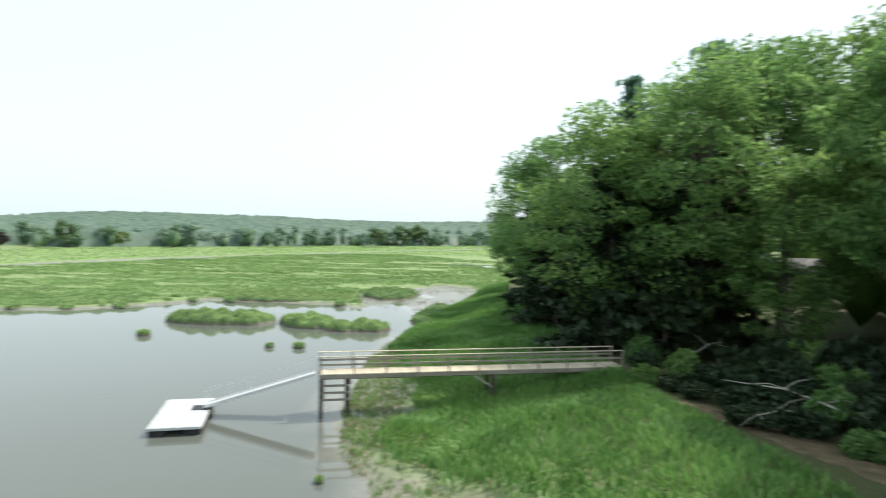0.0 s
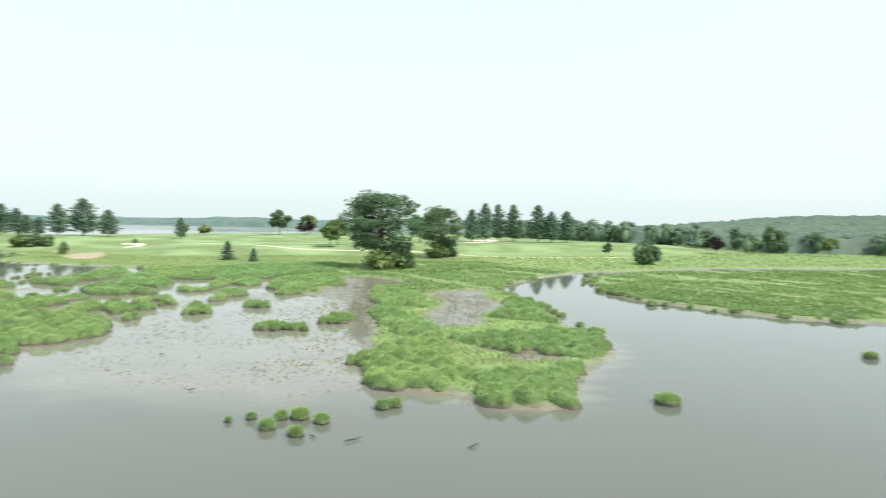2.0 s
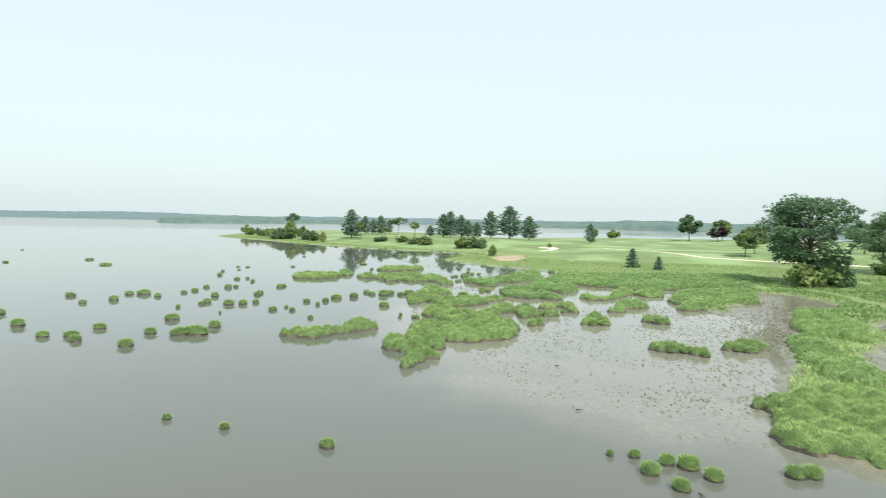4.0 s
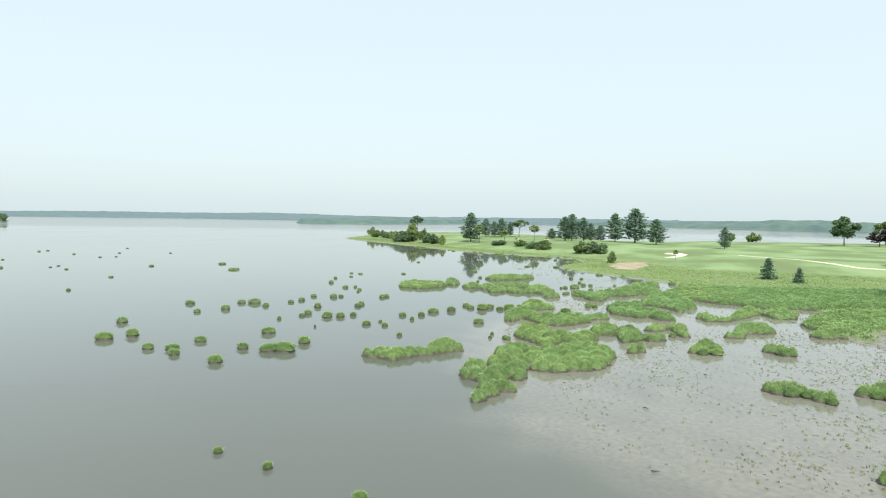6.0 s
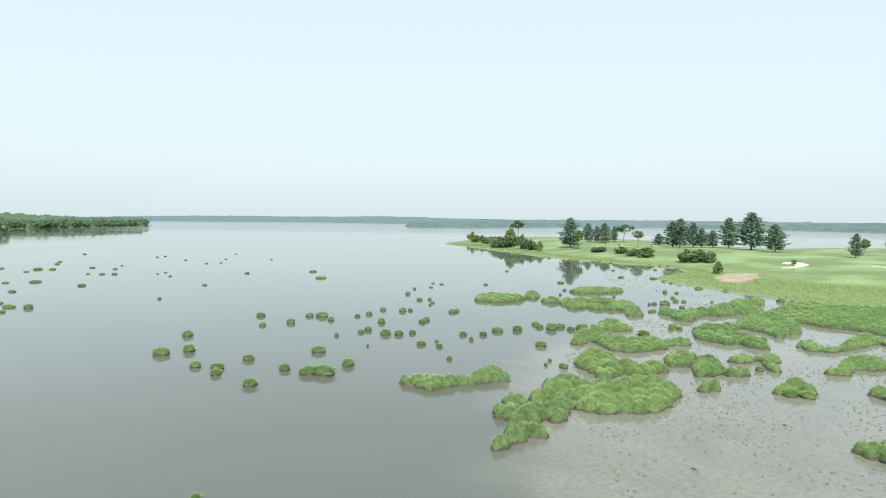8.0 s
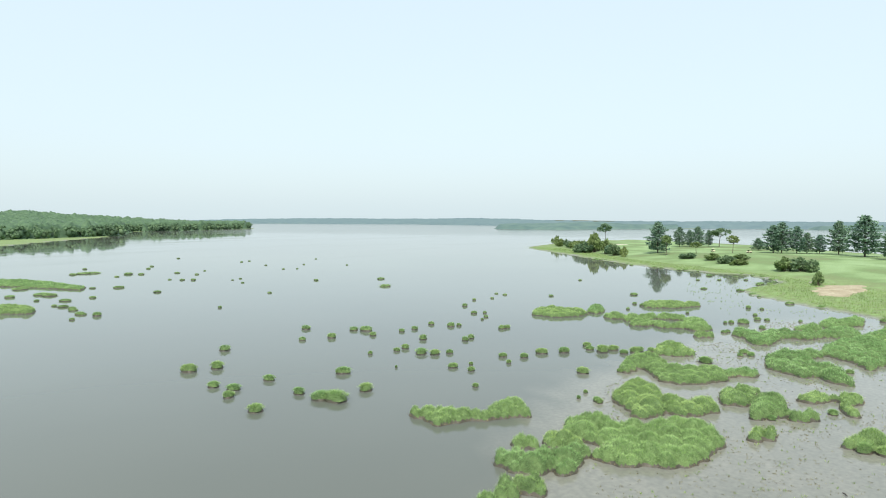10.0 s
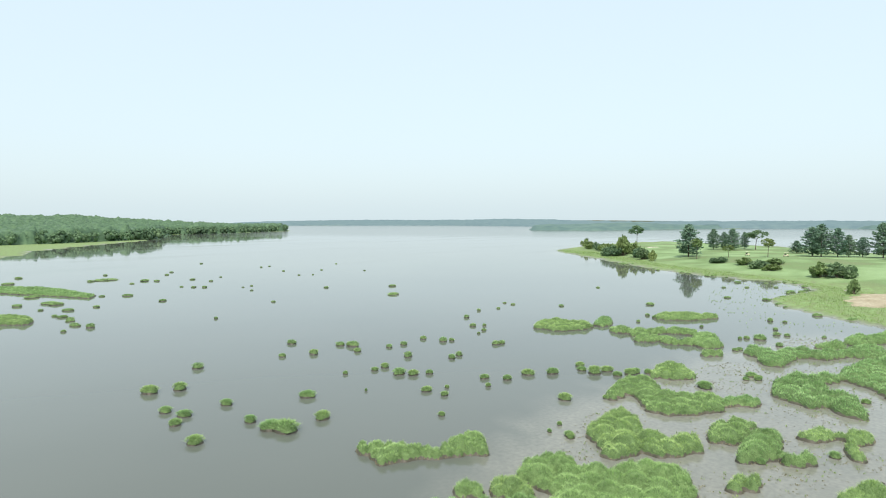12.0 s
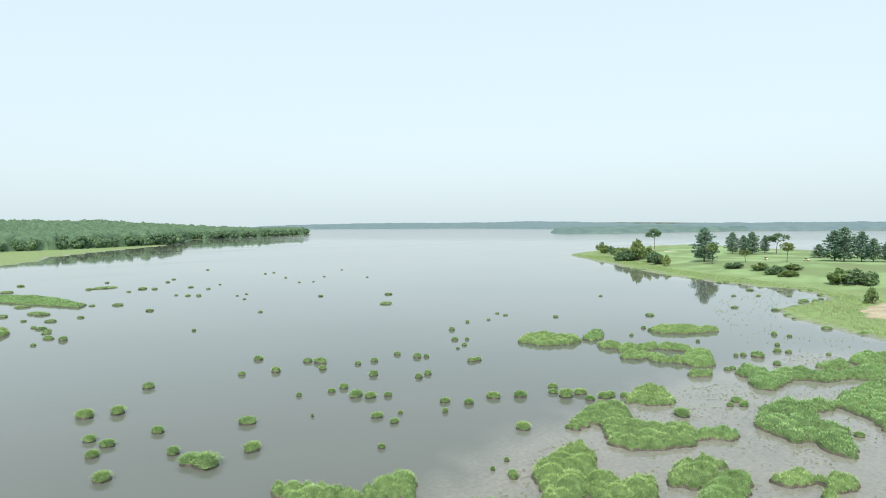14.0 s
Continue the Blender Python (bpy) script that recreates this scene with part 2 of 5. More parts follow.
def bm_mesh(name, bm, mat, smooth=False):
    me = bpy.data.meshes.new(name)
    bm.to_mesh(me)
    bm.free()
    me.materials.append(mat)
    if smooth:
        for p in me.polygons:
            p.use_smooth = True
    return me


def part(name, me, parent, label=""):
    ob = new(name, me)
    ob.parent = parent
    return tagged(ob, label)


def box(bm, size, m=Matrix(), bevel=0.0):
    r = bmesh.ops.create_cube(bm, size=1, matrix=m @ Matrix.Diagonal((*size, 1)))
    if bevel:
        es = list({e for v in r["verts"] for e in v.link_edges})
        bmesh.ops.bevel(bm, geom=es, offset=bevel, segments=1, affect="EDGES")


def box_mesh(name, size, mat, bevel=0.01):
    bm = bmesh.new()
    box(bm, size, Matrix(), bevel)
    return bm_mesh(name, bm, mat)


def beam(bm, a, b, w, h, bevel=0.008):
    a, b = Vector(a), Vector(b)
    d = b - a
    m = Matrix.Translation((a + b) / 2) @ d.to_track_quat("X", "Z").to_matrix().to_4x4()
    box(bm, (d.length, w, h), m, bevel)


def tube(points, radii, sides=7):
    """A tapered tube along points: corners and quads."""
    pts = [Vector(p) for p in points]
    co, quads = [], []
    for i, p in enumerate(pts):
        d = (pts[min(i + 1, len(pts) - 1)] - pts[max(i - 1, 0)]).normalized()
        u = d.orthogonal().normalized()
        v = d.cross(u)
        for k in range(sides):
            a = 2 * math.pi * k / sides
            co.append(p + (u * math.cos(a) + v * math.sin(a)) * radii[i])
    for i in range(len(pts) - 1):
        for k in range(sides):
            k2 = (k + 1) % sides
            quads.append((i * sides + k, i * sides + k2, (i + 1) * sides + k2, (i + 1) * sides + k))
    return [tuple(c) for c in co], quads


def join_tubes(tubes):
    co, quads = [], []
    for c, q in tubes:
        o = len(co)
        co += c
        quads += [tuple(i + o for i in f) for f in q]
    return np.array(co), np.array(quads)


def leaf_cards(rng, centres, size, flat=0.5, facing=None):
    """Bent leaf sprays (two triangles each) at centres, in all directions or roughly along a surface that faces so."""
    k = len(centres)
    a = rng.normal(size=(k, 3))
    if facing is not None:
        nn = facing + rng.normal(size=(k, 3)) * 0.45
        nn /= np.linalg.norm(nn, axis=1)[:, None]
        a -= nn * (a * nn).sum(1)[:, None]
    a /= np.linalg.norm(a, axis=1)[:, None]
    if facing is None:
        b = rng.normal(size=(k, 3))
        b[:, 2] *= flat
        b -= a * (a * b).sum(1)[:, None]
        b /= np.linalg.norm(b, axis=1)[:, None] + 1e-9
        nn = np.cross(a, b)
    else:
        b = np.cross(nn, a)
    s = (size * rng.uniform(0.6, 1.35, k))[:, None]
    co = np.stack([centres - a * s * 0.6, centres + b * s * 0.36 + nn * s * 0.1, centres + a * s * 0.6, centres - b * s * 0.36 + nn * s * 0.1], 1).reshape(-1, 3)
    i = np.arange(k)[:, None] * 4
    return co, np.concatenate([i + [0, 1, 2], i + [0, 2, 3]])


def blades(rng, base, lean, height, width):
    """Grass blades: a bent strip of three triangles on each base point."""
    k = len(base)
    az = rng.uniform(0, 2 * math.pi, k)
    side = np.stack([np.cos(az), np.sin(az), np.zeros(k)], 1) * (width * rng.uniform(0.6, 1.3, k))[:, None]
    h = height * rng.uniform(0.65, 1.25, k)
    up = np.zeros((k, 3))
    up[:, 2] = h * (1 - 0.7 * np.clip((np.asarray(lean) ** 2).sum(1), 0, 1))
    out = np.zeros((k, 3))
    out[:, :2] = lean + rng.normal(size=(k, 2)) * 0.22
    mid = base + up * 0.62 + out * (h * 0.42)[:, None]
    tip = base + up * rng.uniform(0.72, 1.0, k)[:, None] + out * (h * 1.05)[:, None]
    co = np.stack([base - side, base + side, mid + side * 0.8, mid - side * 0.8, tip], 1).reshape(-1, 3)
    i = np.arange(k)[:, None] * 5
    return co, i + [0, 1, 2, 3], i + [3, 2, 4]


def signed(poly, x, y):
    """Distance to a closed outline, plus inside."""
    p = np.array(poly, float)
    q = np.roll(p, -1, 0)
    best = np.full(x.shape, 1e12)
    inside = np.zeros(x.shape, bool)
    for (ax, ay), (bx, by) in zip(p, q):
        dx, dy = bx - ax, by - ay
        t = np.clip(((x - ax) * dx + (y - ay) * dy) / (dx * dx + dy * dy + 1e-12), 0, 1)
        best = np.minimum(best, (x - ax - t * dx) ** 2 + (y - ay - t * dy) ** 2)
        if ay != by:
            inside ^= ((ay > y) != (by > y)) & (x < (bx - ax) * (y - ay) / (by - ay) + ax)
    d = np.sqrt(best)
    return np.where(inside, d, -d)


LATTICE = np.random.default_rng(5).uniform(-1, 1, (64, 64))


def wobble(x, y, scale):
    """Smooth value noise, -1 to 1."""
    u, v = x / scale + 1000.3, y / scale + 1000.7
    i, j = np.floor(u).astype(int), np.floor(v).astype(int)
    f, g = u - i, v - j
    f, g = f * f * (3 - 2 * f), g * g * (3 - 2 * g)
    p = lambda a, b: LATTICE[(a * 7 + b * 3) % 64, (b * 5 + a) % 64]
    return (p(i, j) * (1 - f) + p(i + 1, j) * f) * (1 - g) + (p(i, j + 1) * (1 - f) + p(i + 1, j + 1) * f) * g


def smooth(v, a, b):
    t = np.clip((v - a) / (b - a), 0, 1)
    return t * t * (3 - 2 * t)


# ---- the plan (metres) ----
NORTH_LAND = [(-406, -179), (-347, -128), (-315, -99), (-275, -62), (-260, -38), (-255, -20), (-240, -11), (-231, -8), (-219, -12), (-203, -14),
              (-192, -10), (-182, -2), (-172, 9), (-160, 18), (-151, 28), (-133, 37), (-100, 31), (-93, 34), (-82, 36), (-70, 30), (-61, 27), (-50, 19.7),
              (-44.5, 18.9), (-41, 17.5), (-37.5, 19.5), (-33, 21.7), (-30.7, 25), (-31, 27.2), (-35.5, 31.7), (-38, 36), (-41, 41.4), (-46, 45.3)]
NORTH_LAND += [(-54, 48.5), (-65.5, 54.4), (-78, 60.2), (-87, 63), (-94, 69), (-103, 85), (-110, 104), (-108, 114), (-107, 143), (-93, 188), (-60, 240),
               (0, 330), (60, 420), (700, 500), (2500, 800), (2500, 2500), (-700, 2500), (-700, 700), (-520, 300), (-458, 131), (-465, 70), (-440, 20), (-530, -55), (-615, -172), (-560, -190), (-480, -192)]
EAST_LAND = [(-105, 103), (-84, 82), (-68, 75), (-53, 76), (-46, 77), (-37.5, 83), (-33, 90), (-27, 88.5), (-20, 88), (-14, 88), (-11, 84), (-6, 92),
             (-2.5, 80), (-2.2, 68.8), (-3.7, 61), (-5.5, 50), (-5.7, 40), (-5.3, 34), (-4.3, 30), (-2.5, 25), (3, 16), (14, 2), (25, -20), (40, -100),
             (60, -400), (2500, -400), (2500, 780), (700, 492), (66, 413), (5, 325), (-56, 236), (-88, 186), (-103, 142), (-104, 114)]
SOUTH_LAND = [(-151, -383), (-236, -512), (-417, -690), (-432, -740), (-548, -925), (-690, -955), (-890, -1045), (-985, -1170), (-900, -1700), (900, -1700), (900, -500), (100, -330), (-60, -330)]
FAR_LAND = [(-1950, -3200), (-2150, -2400), (-2200, -1600), (-1900, -1080), (-1700, -860), (-1150, -620), (-1150, -480), (-1500, -330), (-1500, -100), (-1250, 110), (-1050, 300), (-900, 520), (-800, 900), (-900, 2600), (-3600, 2600), (-3600, -3200)]
GOLF = [(-425, -172), (-350, -112), (-300, -74), (-262, -30), (-238, 6), (-200, 22), (-190, 60), (-172, 115), (-160, 160), (-150, 210), (-165, 300), (-300, 600), (-500, 500), (-440, 130), (-450, 60), (-425, 20), (-520, -60), (-590, -170)]
BANK = [(12, 14), (9, 30), (10, 40), (7, 55), (7.5, 75), (9, 100), (30, 140), (200, 200), (500, 200), (500, -300), (60, -80), (26, -8)]
MUDFLAT = [(-55, -3), (-62, -3), (-75, -9), (-90, -11), (-118, -8), (-150, -1), (-160, 18), (-133, 38), (-100, 33), (-82, 37), (-60, 28), (-50, 21), (-41, 18), (-44, 10), (-50, 4)]
MARSH_POOLS = [(-31, 84), (-16, 91), (-8, 86), (-3, 78), (5, 92), (7, 118), (0, 121), (-7, 108), (-14, 96), (-30, 92)]
MEADOW_POOL = [(-18, 190), (14, 184), (20, 200), (6, 206), (-4, 199), (-14, 203)]
EARTH = [(-217, 1), (-227, 4), (-233, 11), (-222, 13), (-211, 12), (-199, 8), (-198, 4), (-208, 1)]
BARE = [[(-90, 52), (-87, 57), (-70, 51), (-58, 40), (-60, 35), (-71, 39)], [(-50, 30), (-51, 33), (-46, 36), (-40, 33), (-40, 30)],
        [(-6, 52), (-5.5, 36), (-4.5, 29), (-2, 23), (4, 15), (5, 18), (1.5, 25), (-1.5, 31), (-2, 40), (-3.5, 52)],
        [(-122, 44), (-122, 56), (-108, 55), (-84, 38), (-64, 27), (-80, 30)], [(-84, 47), (-90, 58), (-77, 54), (-60, 41), (-61, 36)]]


def lay(x, y):
    """Ground height, and how much of it is marsh, golf and bare mud."""
    x, y = np.asarray(x, float), np.asarray(y, float)
    w = wobble(x, y, 7) * 0.9 + wobble(x, y, 2.3) * 0.35
    a, b, s, f = (signed(p, x, y) for p in (NORTH_LAND, EAST_LAND, SOUTH_LAND, FAR_LAND))
    near = np.maximum(np.maximum(a, b) + w * 0.8, np.maximum(s, f) + wobble(x, y, 40) * 6)
    z = np.where(near < 0, np.clip(near * 0.12, -1.5, 0), np.clip(near * 0.3, 0, 0.32))
    bare = np.max([signed(p, x, y) for p in BARE], 0) + w * 3.5
    flat = signed(MUDFLAT, x, y)
    mud = wobble(x, y, 1.1) * 0.016 + wobble(x, y, 2.6) * 0.014 + wobble(x, y, 9) * 0.01
    z = np.maximum(z, np.clip(flat * 0.012, -1.5, 0.0) + mud - 0.036)
    z = np.where(bare > 0, np.minimum(z, 0.06 + mud), z)
    pools = signed(MARSH_POOLS, x, y) + w
    z = np.where(pools > 0, np.minimum(z, mud + 0.02 - wobble(x, y, 9) * 0.05), z)
    pond = signed(MEADOW_POOL, x, y)
    z = np.where(pond > 0, -0.2, z)
    g, k = signed(GOLF, x, y), signed(BANK, x, y)
    z = z + smooth(g, 0, 45) * (2.6 + wobble(x, y, 60) * 0.7) * smooth(a, 0, 20)
    z = z + smooth(k, -9, 3) * 1.75 + smooth(k, 5, 120) * 4
    z = z + smooth(s, 60, 500) * 24 + smooth(f, 0, 350) * (7 + 12 * smooth(-y, 500, 1500))
    z = z + smooth(y, 420, 1000) * smooth(a, 0, 200) * (17 + wobble(x, y, 260) * 7)
    upland = np.clip(smooth(k, -6, 1) + smooth(s, 90, 130) + smooth(f, 4, 30), 0, 1)
    muddy = np.clip(np.maximum.reduce([smooth(bare, -1, 1.5), smooth(pools, -1, 1), 1 - smooth(near, 0.2, 1.4)]), 0, 1)
    return z, np.clip(1 - upland, 0, 1), smooth(g, 2, 14), muddy * (1 - upland)


def ground_at(x, y):
    return float(lay(np.array([x]), np.array([y]))[0][0])


def axis(lo, a, b, hi, step, grow):
    v = list(np.arange(a, b, step))
    s = step
    while v[-1] < hi:
        s *= grow
        v.append(v[-1] + s)
    s = step
    while v[0] > lo:
        s *= grow
        v.insert(0, v[0] - s)
    return np.array(v)


# ---- ground and water ----
gx, gy = axis(-3600, -125, 14, 2500, 1.0, 1.05), axis(-3300, -14, 92, 2600, 1.0, 1.05)
X, Y = np.meshgrid(gx, gy)
Z, m1, m2, m3 = lay(X.ravel(), Y.ravel())
nx, ny = len(gx), len(gy)
idx = np.arange(nx * ny).reshape(ny, nx)
ground_me = mesh_arrays("ground", np.stack([X.ravel(), Y.ravel(), Z], 1), np.stack([idx[:-1, :-1], idx[:-1, 1:], idx[1:, 1:], idx[1:, :-1]], -1).reshape(-1, 4), None, [GROUND], True)
cover = ground_me.attributes.new("cover", "FLOAT_COLOR", "POINT")
cover.data.foreach_set("color", np.stack([m1, m2, m3, np.ones(len(m1))], 1).astype(np.float32).ravel())
tagged(new("ground", ground_me), "green marsh, mown turf and bare mud of the shore", "ground", kind="structure")

# still water over the whole bay; the silt shows through where the bed lies shallow
sx, sy = np.concatenate([[-4500], gx[::2], [4500]]), np.concatenate([[-4500], gy[::2], [4500]])
WX, WY = np.meshgrid(sx, sy)
bed = lay(WX.ravel(), WY.ravel())[0]
wi = np.arange(len(sx) * len(sy)).reshape(len(sy), len(sx))
water_me = mesh_arrays("water", np.stack([WX.ravel(), WY.ravel(), np.zeros(WX.size)], 1), np.stack([wi[:-1, :-1], wi[:-1, 1:], wi[1:, 1:], wi[1:, :-1]], -1).reshape(-1, 4), None, [WATER])
shallow = water_me.attributes.new("shallow", "FLOAT", "POINT")
shallow.data.foreach_set("value", (smooth(bed, -0.13, 0.0)).astype(np.float32))
ruffled = water_me.attributes.new("open_water", "FLOAT", "POINT")
ruffled.data.foreach_set("value", smooth(-WX.ravel() - 0.15 * WY.ravel(), 560, 900).astype(np.float32))
tagged(new("water", water_me), "still murky grey-brown tidal water", "water", kind="structure")



# ---- marsh grass ----
def scatter(rng, poly, density, reject=None):
    p = np.array(poly, float)
    lo, hi = p.min(0), p.max(0)
    k = int((hi - lo).prod() * density)
    xy = rng.uniform(lo, hi, (k, 2))
    keep = signed(poly, xy[:, 0], xy[:, 1]) > 0
    return xy[keep]


def domes(centres, radii, heights, xy):
    """Fused round clumps with steep sides: height, inward distance and outward slope at xy."""
    lump, near, lean = np.zeros(len(xy)), np.zeros(len(xy)), np.zeros((len(xy), 2))
    best = np.full(len(xy), -9.0)
    for c, r, t in zip(centres, radii, heights):
        d = xy - c
        dist = np.hypot(d[:, 0], d[:, 1])
        u = 1 - (dist / r) ** 2
        better = u > best
        best = np.where(better, u, best)
        lean[better] = d[better] / r
        lump = np.maximum(lump, t * (0.24 + 0.76 * np.clip(u, -0.3, 1)))
        near += np.exp(np.clip((r - dist) / 0.12, -60, 60))
    sd = 0.12 * np.log(near + 1e-20)
    rim = np.sqrt(1 - (1 - np.clip((sd + 0.02) / 0.36, 0, 1)) ** 2)
    return lump * rim, np.maximum(sd, -9), lean


def hummock(seed, outline, tall=0.7, radius=1.2, density=55, step=0.22, mat=None):
    """A mat of fused cordgrass clumps: muddy root bank, lumpy turf and drooping blades."""
    rng = np.random.default_rng(seed)
    p = np.array(outline, float)
    middle = p.mean(0)
    edge = np.concatenate([p + (np.roll(p, -1, 0) - p) * f for f in (0.0, 0.5)])
    spots = np.concatenate([scatter(rng, outline, 14.0 / radius ** 2), edge + (middle - edge) * 0.12])
    room = np.clip(signed(outline, spots[:, 0], spots[:, 1]) + 0.1, 0.46, radius) * rng.uniform(0.8, 1.15, len(spots))
    centres, radii = [], []
    for k in np.argsort(-room * rng.uniform(0.6, 1.0, len(room))):
        c, r = spots[k], room[k]
        if all(math.hypot(c[0] - o[0], c[1] - o[1]) > 0.66 * (r + q) for o, q in zip(centres, radii)):
            centres.append(c)
            radii.append(r)
    centres, radii = np.array(centres), np.array(radii)
    heights = tall * (0.28 + 0.72 * radii / radius) * rng.uniform(0.7, 1.2, len(centres))
    lo, hi = p.min(0) - 1.2 * radius, p.max(0) + 1.2 * radius
    ax, ay = np.arange(lo[0], hi[0] + step, step), np.arange(lo[1], hi[1] + step, step)
    gX, gY = np.meshgrid(ax, ay)
    xy = np.stack([gX.ravel(), gY.ravel()], 1)
    rag = wobble(xy[:, 0], xy[:, 1], 0.5) * 0.07
    h, sd, lean = domes(centres, radii, heights, xy)
    sd = sd + rag
    bank = np.clip((sd + 0.1) / 0.1, -1.6, 1) * 0.29
    turf = 0.27 + np.where(sd > 0, h * (0.92 + rag), 4 * sd)
    thing = new("marsh_hummock")
    thing.location = (*middle, 0)
    ctr = np.array([*middle, 0])
    gi = np.arange(len(ax) * len(ay)).reshape(len(ay), len(ax))
    q = np.stack([gi[:-1, :-1], gi[:-1, 1:], gi[1:, 1:], gi[1:, :-1]], -1).reshape(-1, 4)
    part("root_bank", mesh_arrays("root_bank", np.column_stack([xy, bank]) - ctr, q[(sd[q] > -0.4).any(1)], None, [MUD], True), thing, "wet peat bank, coloured dark for undercut shade")
    tagged(part("turf", mesh_arrays("turf", np.column_stack([xy, turf]) - ctr, q[(sd[q] > 0.0).any(1)], None, [MARSH_TURF], True), thing), kind="stuff")
    rim = xy[(sd > -0.14) & (sd < 0.12)]
    grown = lo + (hi - lo) * rng.uniform(0, 1, (int((hi - lo).prod() * density), 2))
    h, sd, lean = domes(centres, radii, heights, grown)
    ok = sd > 0.05
    grown, h, lean = grown[ok], h[ok], lean[ok]
    co, q, t = blades(rng, np.column_stack([grown, 0.23 + h * 0.9]) - ctr, lean * 0.9, 0.27 if density > 80 else 0.32, 0.0125 * (230 / density) ** 0.72)
    tagged(part("grass", mesh_arrays("grass", co, q, t, [mat or MARSH]), thing), kind="stuff")
    rim = np.repeat(rim, 2 if step < 0.3 else 1, 0)
    rim = rim + rng.normal(size=rim.shape) * 0.08
    co, q, t = blades(rng, np.column_stack([rim, np.full(len(rim), 0.08)]) - ctr, rng.normal(size=(len(rim), 2)) * 0.5, 0.17, 0.014 if step < 0.3 else 0.03)
    tagged(part("thatch", mesh_arrays("thatch", co, q, t, [STRAW]), thing, "dead straw fringe"), kind="stuff")
    return tagged(thing, "lumpy mat of bright green cordgrass on a muddy bank", "marsh grass", "hummocks in the bay")


HUMMOCKS = [
    [(-69.6, -22.7), (-69.8, -22.6), (-71, -21.4), (-72.1, -19.8), (-72.4, -18), (-73, -16.2), (-76, -16.4), (-78.1, -16.1), (-77.7, -14.7), (-75.4, -13.3), (-74.2, -14.4), (-72.6, -15.7), (-71.7, -17.1), (-69.3, -18.2), (-68.6, -18.7), (-69.6, -20.5)],
    [(-56.5, -7.5), (-57.6, -7.9), (-58.4, -7.2), (-60.7, -7.5), (-61.1, -7), (-59.4, -6.2), (-58.4, -6.9), (-57.2, -6.6)],
    [(-61.1, -6.8), (-61.8, -6.7), (-62.1, -5.5), (-60.7, -4.8), (-60.2, -5.6), (-60.5, -6.5)],
    [(-63.7, -9.7), (-65, -10.3), (-65.6, -9.6), (-64.8, -8.1), (-67.2, -7.8), (-67.6, -6.5), (-69.1, -6.1), (-69.2, -5.1), (-68.3, -4.9), (-66.5, -4.8), (-65.6, -4.2), (-64.7, -5), (-65.8, -6.4), (-64.4, -6.1), (-63.4, -6.8), (-63.3, -8)],
    [(-67.9, -10.6), (-68.6, -10.9), (-69.3, -10.2), (-69.2, -9.2), (-68.3, -8.9), (-67.8, -9.6)],
    [(-69.6, -9.1), (-71, -8.6), (-71.3, -7), (-70.6, -5.4), (-69.6, -6), (-69.2, -7.9)],
]
HUMMOCKS += [
    [(-72.6, -8.3), (-74.7, -8.9), (-77.2, -8.5), (-78.1, -6.9), (-75.9, -5.4), (-76.9, -4.4), (-77.3, -2.9), (-80.5, -2.1), (-80.6, -0.8), (-81, 0.7), (-80.7, 1.7), (-78.3, 3), (-77.4, 3.3), (-76, 2.7), (-73.4, 3), (-71.7, 2.2), (-70.1, 1.4), (-70, 0.2), (-69.6, -1.1), (-68.6, -2.2), (-68.8, -3.8), (-68.6, -4.1), (-72, -4), (-72.4, -5.9), (-72.4, -7.2)],
    [(-85.4, -8.3), (-88.4, -8.7), (-93.6, -8.4), (-91.7, -6.3), (-88.2, -4.3), (-88.2, -2.8), (-86.5, -1.1), (-89.4, -0.7), (-88.9, 0.6), (-86.3, 1.1), (-84.7, -0.2), (-83.4, -1.6), (-84.3, -2.9), (-81.6, -3.4), (-80.8, -4.6), (-83.3, -6.1)],
    [(-97.1, -11.5), (-101.8, -12.6), (-106.8, -12.7), (-108.1, -10.6), (-102.8, -7.5), (-102.1, -5.6), (-103.1, -4.1), (-105, -2.3), (-102.8, -0.6), (-99.3, -0), (-98.9, -1.4), (-96.8, -2.6), (-95.3, -4.6), (-95.8, -6.3), (-97.8, -7.4), (-100.5, -9.5), (-100.5, -11)],
]
HUMMOCKS += [
    [(-109.8, -10.8), (-114, -11.7), (-117.5, -11.2), (-116.5, -8.9), (-112.3, -6.3), (-110.4, -8)],
    [(-101.9, -0.5), (-104.3, -0.5), (-106.1, 0.9), (-105.2, 2.2), (-103.7, 2.2), (-103.2, 1)],
    [(-89.7, 1.2), (-94.8, 0.6), (-97, 1.7), (-96.3, 3.3), (-92.6, 3.6), (-90.4, 3.1), (-90.3, 2)],
    [(-86.3, 4.4), (-92.2, 4), (-95, 4.5), (-94.8, 5.9), (-89.8, 6.5), (-88.7, 7.6), (-90.2, 9), (-88.9, 9.2), (-87.8, 7.9), (-88.7, 6.4), (-87.1, 5.7), (-87, 4.8)],
    [(-80.2, 5.3), (-82, 5.4), (-82.6, 6.3), (-81.4, 6.6)],
    [(-82.6, 11.9), (-83.8, 12), (-85.3, 13), (-85.5, 14.3), (-84.3, 15.3), (-84, 15.1), (-82.9, 13.8)],
    [(-95.5, 7.4), (-96.6, 7.8), (-99.1, 8.8), (-96.9, 9.9), (-99.3, 11), (-99.4, 12.6), (-98.8, 12.9), (-96.1, 11.8), (-91.8, 12.5), (-94, 11.5), (-97.9, 11), (-97, 9.4), (-95.2, 8.7)],
]
